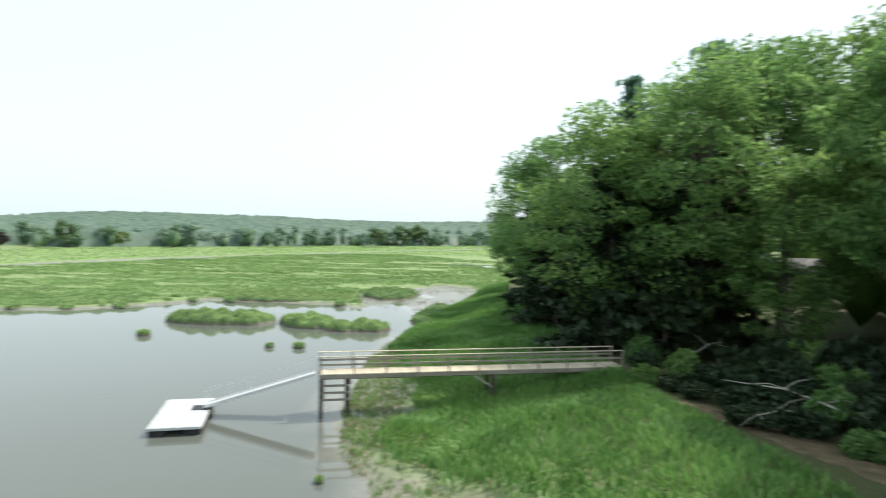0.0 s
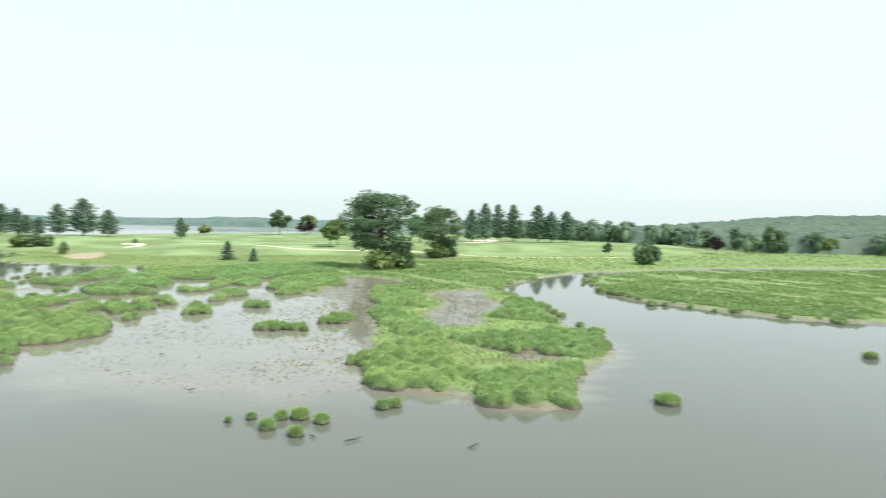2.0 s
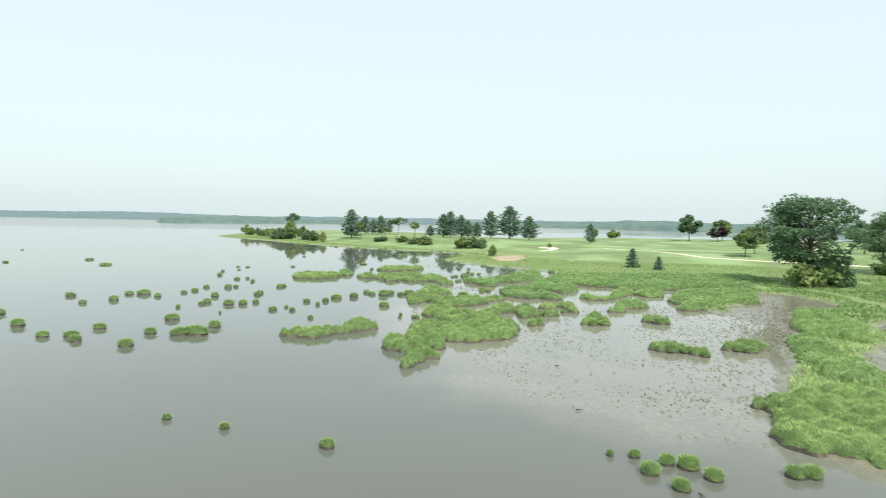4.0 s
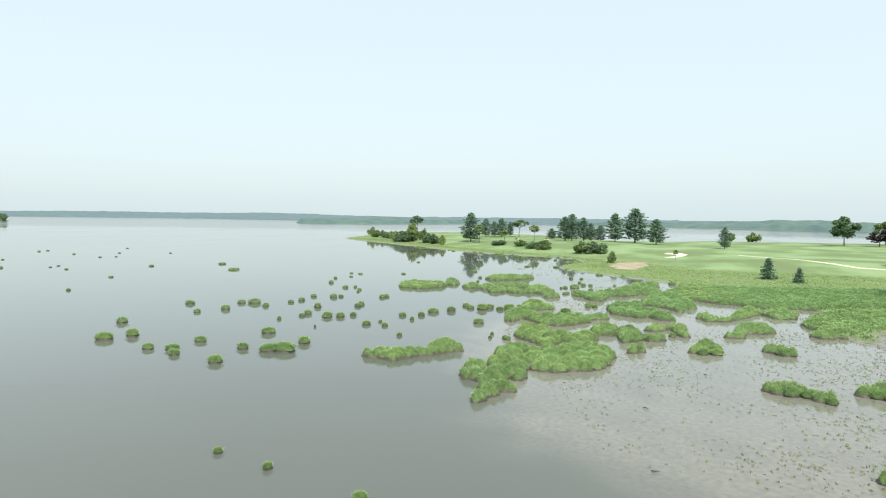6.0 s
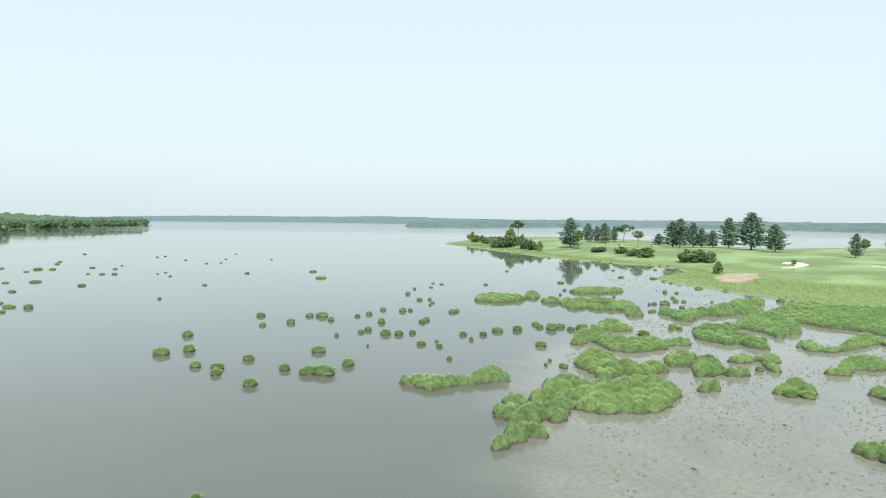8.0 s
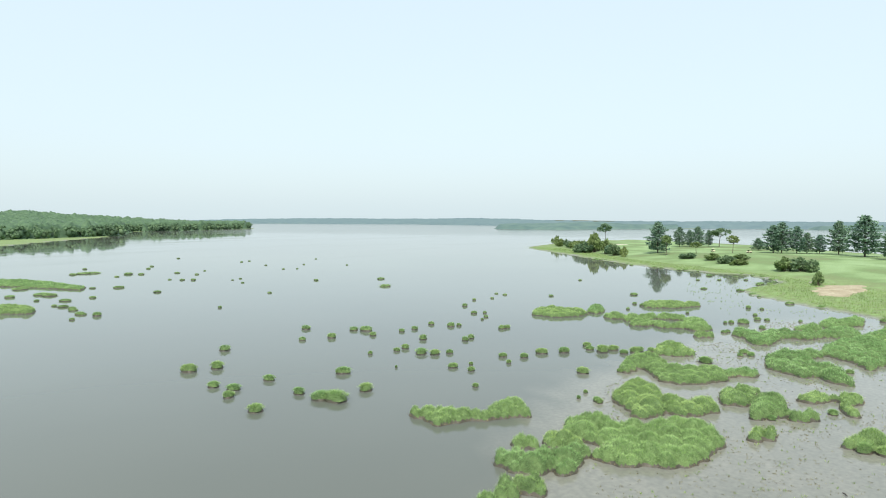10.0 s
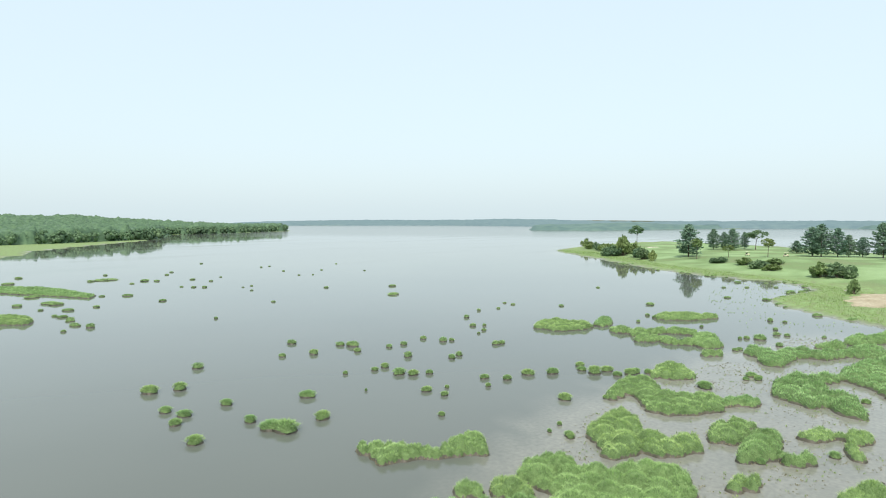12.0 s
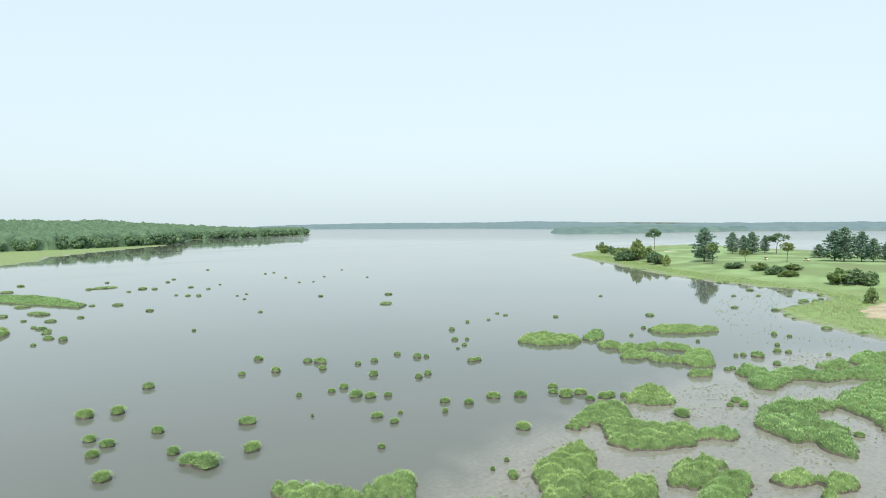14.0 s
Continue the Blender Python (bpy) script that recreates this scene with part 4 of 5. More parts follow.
bank = scatter(rg, [(-6, 50), (-5, 34), (-3, 25), (3, 16), (13, 2), (21, -8), (15, 15), (12.5, 32), (11, 46), (10, 60), (10, 90), (14, 122), (-2, 70)], 46)
sward("bank_grass", 6, bank, 0.55, 0.045, BANK_GRASS, "lush bright green tall grass on the bank", 2.8, 0.5)

# ---- trees ----
def broad_tree(seed, h, r, leaves, leaf, mat, low=0.25, trunk=0.3, clumps=46, lump=(0.2, 0.36), squash=0.72):
    """A broadleaf tree: tapered trunk, limbs, and a crown of leaf sprays in uneven clumps."""
    rng = np.random.default_rng(seed)
    thing = new("tree")
    tubes, c = [], []
    bend = rng.normal(size=2) * 0.25
    spine = [Vector((bend[0] * f * f * 2, bend[1] * f * f * 2, h * f * 0.86)) for f in (0, 0.08, 0.25, 0.45, 0.65, 0.85, 1)]
    tubes.append(tube(spine, [trunk * k for k in (1.35, 1.0, 0.85, 0.65, 0.45, 0.22, 0.08)], 9))
    mid, half = h * (1 + low) / 2, h * (1 - low) / 2
    for i in range(clumps):
        v = rng.normal(size=3)
        v /= np.linalg.norm(v)
        rad = rng.uniform(0.55, 0.88)
        p = Vector((v[0] * r * rad, v[1] * r * rad, mid + v[2] * half * rad * 0.95))
        p.x *= 1.0 - 0.25 * max(0, (p.z - mid) / half)
        p.y *= 1.0 - 0.25 * max(0, (p.z - mid) / half)
        c.append((p, rng.uniform(*lump) * r))
        if i % 3 == 0:
            s = spine[2].lerp(spine[5], min(1, max(0, (p.z - h * 0.3) / (h * 0.7))) * 0.9)
            k = s.lerp(p, 0.5) + Vector((0, 0, 0.05 * h))
            tubes.append(tube([s, k, p], [trunk * 0.33, trunk * 0.2, trunk * 0.06], 5))
    co, q = join_tubes(tubes)
    part("trunk", mesh_arrays("trunk", co, q, None, [BARK], True), thing, "grey-brown trunk with limbs")
    pts = []
    for p, cr in c:
        k = int(leaves / clumps)
        d = rng.normal(size=(k, 3))
        d /= np.linalg.norm(d, axis=1)[:, None]
        d *= (cr * rng.uniform(0.45, 1.08, k) ** 0.6)[:, None]
        d[:, 2] *= squash
        pts.append(np.array(p) + d)
    co, t = leaf_cards(rng, np.concatenate(pts), leaf)
    part("crown", mesh_arrays("crown", co, None, t, [mat]), thing)
    return thing


def pine_tree(seed, h, r, sprays, spray, cone=False, mat=None):
    """A conifer: straight trunk, tiers of limbs, needle sprays along them."""
    rng = np.random.default_rng(seed)
    thing = new("pine_tree")
    tubes, pts = [tube([(0, 0, -0.3), (0, 0, h * 0.5), (0, 0, h)], [h * 0.018, h * 0.012, 0.03], 8)], []
    limbs = 64 if not cone else 40
    for i in range(limbs):
        f = (0.05 if cone else 0.09) + (0.94 if cone else 0.9) * (i / limbs)
        reach = r * ((1.02 - f) ** 0.8 if cone else (0.5 + 0.55 * math.sin(min(1, (1 - f) * 1.25) * math.pi * 0.62)) * rng.uniform(0.55, 1.1) * min(1, (1.03 - f) * 3.2))
        a = i * 2.4 + rng.uniform(-0.4, 0.4)
        z = f * h
        tip = (reach * math.cos(a), reach * math.sin(a), z + reach * (0.1 if not cone else -0.12) + 0.2)
        tubes.append(tube([(0, 0, z), tip], [h * 0.0045, 0.015], 4))
        k = max(4, int(sprays / limbs * (0.4 + reach / r)))
        u = rng.uniform(0.25, 1.08, k)[:, None]
        w = rng.normal(size=(k, 3)) * np.array([0.15, 0.15, 0.04]) * r * (0.5 + 0.5 * (1.2 - u))
        pts.append(np.array([(0, 0, z)]) + (np.array(tip) - np.array([0, 0, z])) * u + w)
    pts.append(rng.normal(size=(40, 3)) * (0.07 * r, 0.07 * r, 0.02 * h) + (0, 0, h * 0.95))
    co, q = join_tubes(tubes)
    part("trunk", mesh_arrays("trunk", co, q, None, [BARK], True), thing, "straight grey-brown trunk")
    co, t = leaf_cards(rng, np.concatenate(pts), spray, 0.25)
    part("crown", mesh_arrays("crown", co, None, t, [mat or NEEDLE]), thing)
    return thing


def shrub(seed, leaves, leaf, mat):
    """A leafy bush of unit radius and height on several stems."""
    rng = np.random.default_rng(seed)
    thing = new("bush")
    tubes, pts = [], []
    for i in range(13):
        a, d = rng.uniform(0, 6.28), rng.uniform(0.1, 0.72)
        p = (d * math.cos(a), d * math.sin(a), rng.uniform(0.3, 0.8) * (1.1 - 0.5 * d))
        tubes.append(tube([(0.1 * math.cos(a), 0.1 * math.sin(a), -0.05), p], [0.03, 0.01], 4))
        k = leaves // 13
        v = rng.normal(size=(k, 3))
        v /= np.linalg.norm(v, axis=1)[:, None]
        q = np.array(p) + v * (0.3 * rng.uniform(0.3, 1.1, k) ** 0.6)[:, None]
        q[:, 2] = np.abs(q[:, 2])
        pts.append(q)
    co, q = join_tubes(tubes)
    part("stems", mesh_arrays("stems", co, q, None, [BARK]), thing)
    co, t = leaf_cards(rng, np.concatenate(pts), leaf)
    part("leaves", mesh_arrays("leaves", co, None, t, [mat]), thing)
    return thing


used = set()


def plant(proto, base, x, y, h, w, label, category, group, sink=0.1, turn=None):
    """Stand a copy of proto, whose own height and width are base, on the ground at x, y."""
    m = pose(x, y, ground_at(x, y) - sink, 0, 0, rng.uniform(0, 360) if turn is None else turn) @ Matrix.Diagonal((w / base[1], w / base[1], h / base[0], 1))
    if proto.name not in used:
        used.add(proto.name)
        proto.matrix_basis = m
        ob = proto
    else:
        ob = copy_thing(proto, m @ Matrix.Diagonal([1 / v for v in proto.scale] + [1]))
    return tagged(ob, label, category, group)


# trees on the bank by the pier
near_kinds = [broad_tree(100 + i, 22, 7, 19000, 0.29, LEAF, 0.06, 0.32, 120, (0.14, 0.3), 0.6) for i in range(3)]
near_kinds.append(broad_tree(104, 22, 7, 15000, 0.34, LEAF, 0.26, 0.34, 90, (0.15, 0.3), 0.6))
# Those at x 25-36 with y under 30 are unseen, added for shade.
for i, (x, y, h, w) in enumerate([(13, 48, 19, 13), (11, 62, 19, 12.5), (12, 80, 18, 12), (19, 45, 22, 14), (26, 51, 24, 15), (23, 63, 24, 14), (34, 45, 25, 15),
                                  (33, 33, 23, 13), (43, 39, 26, 16), (45, 61, 26, 15), (42, 25, 24, 14), (20, 95, 19, 14), (50, 55, 27, 16), (28, 38, 17, 10), (27.5, 30, 18, 13), (27, 20, 18, 13), (30, 10, 19, 14), (31, 56, 26, 14), (36, 20, 22, 14), (22, 39, 14, 8), (25.5, 33, 20, 11), (25.6, 25.5, 20, 12), (25.4, 16, 18, 12)]):
    plant(near_kinds[3 if x > 25 else i % 3], (22, 14), x, y, h * 1.07, w * 1.05, "tall dense green broadleaf tree on the bank", "tree", "trees beside the pier")
near_pine = pine_tree(120, 28, 4.5, 3000, 0.8)
for x, y, h, w in ((29, 67.5, 29.5, 12), (21.3, 70.3, 26.5, 9)):
    plant(near_pine, (28, 9), x, y, h, w, "tall dark white pine rising above the broadleaf trees", "pine tree", "pines beside the pier")
backwoods = scatter(np.random.default_rng(22), [(28, 60), (50, 30), (62, -10), (150, -10), (160, 190), (60, 190), (26, 112), (24, 84)], 0.02)
backwoods = backwoods[np.hypot(backwoods[:, 0] - 43, backwoods[:, 1] - 78) > 12]
backwoods = backwoods[np.abs(backwoods[:, 0] * 80 - backwoods[:, 1] * 43) / 90.8 > 3.5]
# Dark conifers added where the lower tree mass lies in shade.
shade_conifer = pine_tree(125, 13, 4.5, 3000, 0.62, True, SHADE_GREEN)
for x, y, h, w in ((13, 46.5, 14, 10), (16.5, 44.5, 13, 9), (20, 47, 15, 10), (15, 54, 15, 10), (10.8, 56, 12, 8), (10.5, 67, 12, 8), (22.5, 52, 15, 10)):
    plant(shade_conifer, (13, 9), x, y, h, w, "dense conifer added for shade, the dark put into its needles", "evergreen", "hemlocks beside the pier")
# Two in three shrubs, and the last ten, are coloured dark as shade.
near_bush = [shrub(130 + i, 1700, 0.17, mat) for i, mat in enumerate((LEAF, SHADE_GREEN, SHADE_GREEN))]
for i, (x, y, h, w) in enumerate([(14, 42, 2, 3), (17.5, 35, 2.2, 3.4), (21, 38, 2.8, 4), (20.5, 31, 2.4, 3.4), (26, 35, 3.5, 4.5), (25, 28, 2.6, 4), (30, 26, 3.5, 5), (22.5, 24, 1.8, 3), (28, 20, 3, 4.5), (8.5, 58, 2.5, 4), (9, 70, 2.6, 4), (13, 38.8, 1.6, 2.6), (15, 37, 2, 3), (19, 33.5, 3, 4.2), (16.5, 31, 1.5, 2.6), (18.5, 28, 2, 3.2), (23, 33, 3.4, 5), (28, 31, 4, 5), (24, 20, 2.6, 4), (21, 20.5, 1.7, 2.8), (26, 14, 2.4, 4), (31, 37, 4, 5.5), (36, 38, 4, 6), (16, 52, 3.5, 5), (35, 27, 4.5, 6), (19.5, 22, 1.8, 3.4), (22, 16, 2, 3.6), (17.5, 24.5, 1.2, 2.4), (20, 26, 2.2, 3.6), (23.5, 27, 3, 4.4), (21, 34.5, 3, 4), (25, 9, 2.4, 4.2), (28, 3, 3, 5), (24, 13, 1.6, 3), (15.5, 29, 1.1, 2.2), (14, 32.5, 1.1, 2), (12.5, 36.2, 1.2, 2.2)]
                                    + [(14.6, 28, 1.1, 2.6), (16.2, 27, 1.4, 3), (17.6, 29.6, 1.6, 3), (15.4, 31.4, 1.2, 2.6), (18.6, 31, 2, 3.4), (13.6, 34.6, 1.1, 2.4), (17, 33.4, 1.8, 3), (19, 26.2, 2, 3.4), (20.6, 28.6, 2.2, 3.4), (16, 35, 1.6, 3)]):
    plant(near_bush[i % 3 if i < 37 else 1 + i % 2], (1, 2), x, y, h, w, "dense shrub under the bank trees, many coloured dark as shade", "bush", "undergrowth on the bank")

# oaks and trees of the golf course
oak = broad_tree(140, 19, 9, 15000, 0.42, LEAF_OAK, 0.07, 0.45, 130, (0.12, 0.27), 0.5)
plant(oak, (19, 18), -140, 67.5, 20.5, 23.5, "large spreading dark green oak at the marsh edge", "tree", "trees of the golf course")
plant(oak, (19, 18), -173, 105, 18, 17.5, "large spreading dark green oak at the marsh edge", "tree", "trees of the golf course", turn=130)
small = [broad_tree(150 + i, 10, 4, 1700, 0.75, m, 0.18, 0.16, 26) for i, m in enumerate((LEAF_OAK, LEAF_PALE, LEAF_PURPLE))]
for x, y, h, w, k in ((-350, 108, 14.4, 14, 0), (-342, 120, 8.4, 10.5, 2), (-369, 132, 13, 10.5, 1), (-223, 90, 11, 9, 1), (-234, 132, 12.2, 12, 0), (-213, 83, 8.9, 8, 1), (-157, 224, 7.4, 7.4, 2),
                      (-160, 166, 5.2, 4.1, 0), (-150, 251, 12.1, 8, 0), (-128, 253, 8.2, 6, 1), (-35, 344, 11.2, 8.7, 0), (-24, 385, 13.2, 14, 0), (-14, 403, 13.8, 14.5, 0), (-338, 56, 6.8, 4.1, 1)):
    plant(small[k], (10, 8), x, y, h, w, ("rounded dark green tree on the turf", "pale green tree on the turf", "low purple-leaved tree on the turf")[k], "tree", "trees of the golf course")
lone = broad_tree(160, 10, 3, 600, 0.7, LEAF_PALE, 0.42, 0.14, 16)
for x, y, h, w in ((-329, -66, 10, 6.3), (-331, -53, 5.7, 5.7), (-341, -39, 8.8, 6.4), (-240, 23, 3.9, 2.2)):
    plant(lone, (10, 6), x, y, h, w, "thin open young tree near the shore", "tree", "young shore trees")
flat_top = broad_tree(161, 13, 5.5, 900, 0.9, LEAF_OAK, 0.6, 0.2, 18)
plant(flat_top, (13, 11), -460, -142, 13.4, 11.7, "flat-topped tree with a bare trunk", "tree", "young shore trees")
plant(flat_top, (13, 11), -413, -58, 10.5, 12, "wide dark flat-topped tree", "tree", "young shore trees", turn=80)
pines = [pine_tree(170 + i, 15, 5, 2700, 0.72) for i in range(4)]
for i, (x, y, h, w) in enumerate([(-344, -74, 15.5, 12), (-409, -79, 11.5, 8), (-412, -74, 10, 5.5), (-405, -68, 12, 8.5), (-419, -65, 9.5, 5), (-392, -35, 6.5, 7), (-366, -25, 13.5, 10.6), (-362, -21, 15, 9.5),
                                  (-366, -15, 13, 8.5), (-369, -11, 10, 7.5), (-372, -6, 9, 7), (-364, 2, 15.5, 10), (-346, 12, 17.5, 14.7), (-322, 21, 12, 10), (-296, 47, 9.2, 5)]):
    plant(pines[i % 4], (15, 10), x, y, h, w, "dark green white pine on the golf course", "pine tree", "pines of the peninsula")
for i, (x, y, h, w) in enumerate([(-233, 158, 14.5, 9), (-234, 166, 17.4, 8), (-235, 174, 17.2, 7), (-230, 179, 16.7, 9), (-216, 182, 16.4, 10), (-212, 186, 13.6, 7.5), (-213, 196, 14, 9)]):
    plant(pines[(i + 1) % 4], (15, 10), x, y, h, w, "tall dark pine in a close row", "pine tree", "pine row on the golf course")
fir = pine_tree(180, 5, 2.1, 900, 0.5, True)
for x, y, h, w in ((-181, 40, 5.2, 4.3), (-173, 45, 3.6, 3.0)):
    plant(fir, (5, 4.2), x, y, h, w, "small cone-shaped evergreen at the marsh edge", "evergreen", "small evergreens")
bushes = [shrub(190 + i, 900, 0.2, m) for i, m in enumerate((LEAF_PALE, LEAF_OAK, LEAF_PALE))]
for i, (x, y, h, w) in enumerate([(-424, -160, 4, 7), (-408, -146, 3.6, 7), (-390, -134, 4.4, 8), (-368, -122, 5, 9), (-346, -98, 4.4, 8), (-372, -116, 6, 9), (-386, -124, 5, 8), (-310, -52, 2.2, 7), (-283, -27, 2, 6), (-431, -166, 5.6, 7.2), (-415, -152, 4.6, 5), (-400, -140, 4, 7), (-378, -128, 4, 8), (-357, -118, 5.2, 9.7), (-361, -113, 9, 8), (-351, -103, 6.3, 6.3), (-336, -93, 5, 6.6), (-327, -85, 4.3, 4.1),
                                  (-301, -40, 2.4, 6.2), (-291, -33, 2.6, 7.4), (-299, -29, 2, 7.6), (-268, -10, 3.8, 7), (-267, -5, 4.2, 8.5), (-225, 2, 3.3, 3.4), (-384, 75, 4.1, 7.4), (-123, 143, 6.3, 7.6), (-135, 63, 4, 7), (-144, 72, 4, 7), (-137, 71, 4.5, 7), (-134, 68, 3.6, 6), (-170, 101, 3.5, 7), (-176, 109, 3.5, 6)]):
    plant(bushes[i % 3], (1, 2), x, y, h * 1.15, w * 1.25, "rounded green bush near the shore", "bush", "shore bushes")


def crowns(name, seed, xy, h, r, mat, label, sprays=34, lobes=5, even=(0.8, 1.12), spray=0.3):
    """Woods too far to count: each crown is several round lobes set with small leaf sprays."""
    rng = np.random.default_rng(seed)
    k = len(xy)
    z = lay(xy[:, 0], xy[:, 1])[0]
    hh, rr = h * rng.uniform(*even, k) * (1 + 0.1 * wobble(xy[:, 0], xy[:, 1], 45)), r * rng.uniform(0.75, 1.3, k)
    ico = bmesh.new()
    bmesh.ops.create_icosphere(ico, subdivisions=1, radius=1)
    v = np.array([p.co for p in ico.verts])
    f = np.array([[p.index for p in q.verts] for q in ico.faces])
    ico.free()
    az = rng.uniform(0, 2 * math.pi, (k, 1)) + np.arange(lobes) * 2.4
    off = np.sqrt(np.arange(lobes) / lobes) * 0.72
    size = rr[:, None] * rng.uniform(0.45, 0.7, (k, lobes))
    mid = np.stack([xy[:, :1] + np.cos(az) * off * rr[:, None], xy[:, 1:] + np.sin(az) * off * rr[:, None],
                    (z + hh)[:, None] - size * 0.85 - off ** 2 * hh[:, None] * rng.uniform(0.15, 0.75, (k, lobes))], 2)
    axes = np.stack([size, size, size * 0.85], 2)
    jitter = 1 + rng.normal(size=(k, lobes, len(v), 1)) * 0.14
    core = (v[None, None] * jitter * axes[:, :, None, :] * 0.55 + mid[:, :, None, :]).reshape(-1, 3)
    t1 = (np.arange(k * lobes)[:, None, None] * len(v) + f[None]).reshape(-1, 3)
    skirt = v[None] * np.stack([rr * 0.6, rr * 0.6, hh * 0.36], 1)[:, None, :] + np.column_stack([xy, z + hh * 0.4])[:, None, :]
    t0 = (np.arange(k)[:, None, None] * len(v) + f[None]).reshape(-1, 3) + len(core)
    core = np.concatenate([core, skirt.reshape(-1, 3)])
    d = rng.normal(size=(k, sprays, 3))
    d /= np.linalg.norm(d, axis=2)[:, :, None]
    d[:, :, 2] = np.abs(d[:, :, 2]) * 1.2 - 0.2
    pick = rng.integers(0, lobes, (k, sprays))
    row = np.arange(k)[:, None]
    c = (mid[row, pick] + d * axes[row, pick] * rng.uniform(0.7, 1.12, (k, sprays, 1))).reshape(-1, 3)
    co2, t2 = leaf_cards(rng, c, r * spray, 0.5, d.reshape(-1, 3))
    me = mesh_arrays(name, np.concatenate([core, co2]), None, np.concatenate([t1, t0, t2 + len(core)]), [mat])
    return tagged(new(name, me), label, "woods", kind="stuff")


crowns("bank_woods", 36, backwoods, 15, 4.5, LEAF, "dense green woods behind the bank", 60)


def crown_domes(x, y, cell):
    """Rounded crowns on an uneven lattice, 0 to 1."""
    i, j = np.floor(x / cell).astype(int), np.floor(y / cell).astype(int)
    best = np.zeros(x.shape)
    for a in (-1, 0, 1):
        for b in (-1, 0, 1):
            p, q = i + a, j + b
            h1, h2, h3 = (LATTICE[(p * 7 + q * 13 + k) % 64, (q * 11 + p * 5 + 3 * k) % 64] for k in (0, 17, 41))
            d = np.hypot(x - (p + 0.5 + 0.38 * h1) * cell, y - (q + 0.5 + 0.38 * h2) * cell) / (cell * (0.78 + 0.2 * h3))
            best = np.maximum(best, np.sqrt(np.clip(1 - d * d, 0, 1)) * (0.8 + 0.25 * h3))
    return best


def woods(name, seed, outline, depth, step, cell, high, mat, label):
    """Woods too far to count, as one leafy canopy of rounded crowns that comes down to the ground at its edge."""
    rng = np.random.default_rng(seed)
    p = np.array(outline, float)
    lo, hi = p.min(0), p.max(0)
    gX, gY = np.meshgrid(np.arange(lo[0], hi[0], step), np.arange(lo[1], hi[1], step))
    gi = np.arange(gX.size).reshape(gX.shape)
    x, y = gX.ravel() + rng.uniform(-0.4, 0.4, gX.size) * step, gY.ravel() + rng.uniform(-0.4, 0.4, gX.size) * step
    sd = signed(outline, x, y) + wobble(x, y, 17) * 4 + wobble(x, y, 6) * 1.5
    dome = crown_domes(x, y, cell)
    z = lay(x, y)[0] - 0.5 + smooth(sd, 0, 5) * high * (0.36 + 0.64 * dome + 0.1 * wobble(x, y, 40)) + rng.normal(size=len(x)) * 0.06 * high
    q = np.stack([gi[:-1, :-1], gi[:-1, 1:], gi[1:, 1:], gi[1:, :-1]], -1).reshape(-1, 4)
    keep = (sd[q] > -9).all(1) & (sd[q] < depth).all(1)
    used_at = np.unique(q[keep])
    back = np.zeros(len(x), int)
    back[used_at] = np.arange(len(used_at))
    me = mesh_arrays(name, np.column_stack([x, y, z])[used_at], back[q[keep]], None, [mat])
    return tagged(new(name, me), label, "woods", kind="stuff")


rw = np.random.default_rng(21)
woods("south_woods", 31, [(-120, -585), (-215, -622), (-300, -645), (-417, -699), (-440, -740), (-565, -943), (-690, -970), (-885, -1058), (-980, -1175), (-900, -1500), (-300, -1500), (200, -1100), (100, -600)], 330, 2.7, 10.0, 16, WOODS_CANOPY, "dense rounded green woods along the bay shore")
edge_s = scatter(rw, [(-130, -560), (-215, -612), (-300, -636), (-417, -691), (-440, -735), (-560, -932), (-690, -960), (-885, -1050), (-980, -1165), (-960, -1190), (-870, -1075), (-680, -985), (-545, -955), (-420, -745), (-405, -715), (-300, -655), (-200, -635), (-120, -580)], 0.016)
crowns("south_wood_edge", 32, edge_s, 11.5, 4.6, WOODS, "leafy green edge of the shore woods", 110, 4, (0.65, 1.15))
woods("north_woods", 33, [(-330, 240), (-215, 240), (-165, 262), (-110, 305), (-60, 365), (20, 430), (220, 450), (700, 540), (900, 1000), (-500, 1000), (-480, 420)], 330, 3.0, 8.5, 8.5, MEADOW_CANOPY, "mixed woods behind the meadow, blue haze put into the green")
NORTH_EDGE = [(-330, 240), (-215, 240), (-165, 262), (-110, 305), (-60, 365), (20, 430), (220, 450), (700, 540)]
edge_n = []
for a, b in zip(NORTH_EDGE, NORTH_EDGE[1:]):
    for i in range(int(math.dist(a, b) / 2.6)):
        f = rw.uniform()
        edge_n.append((a[0] + (b[0] - a[0]) * f + rw.normal() * 6, a[1] + (b[1] - a[1]) * f - abs(rw.normal()) * 9 + 5))
edge_n = np.array(edge_n)
crowns("north_wood_edge", 34, edge_n[::2], 9.5, 3.4, WOODS_HAZE, "trees along the wood's edge, coloured pale for haze", 90, 4, (0.55, 1.2))
crowns("north_wood_edge_dark", 35, edge_n[1::2], 9.0, 2.8, WOODS, "darker trees along the wood's edge", 90, 4, (0.5, 1.25))


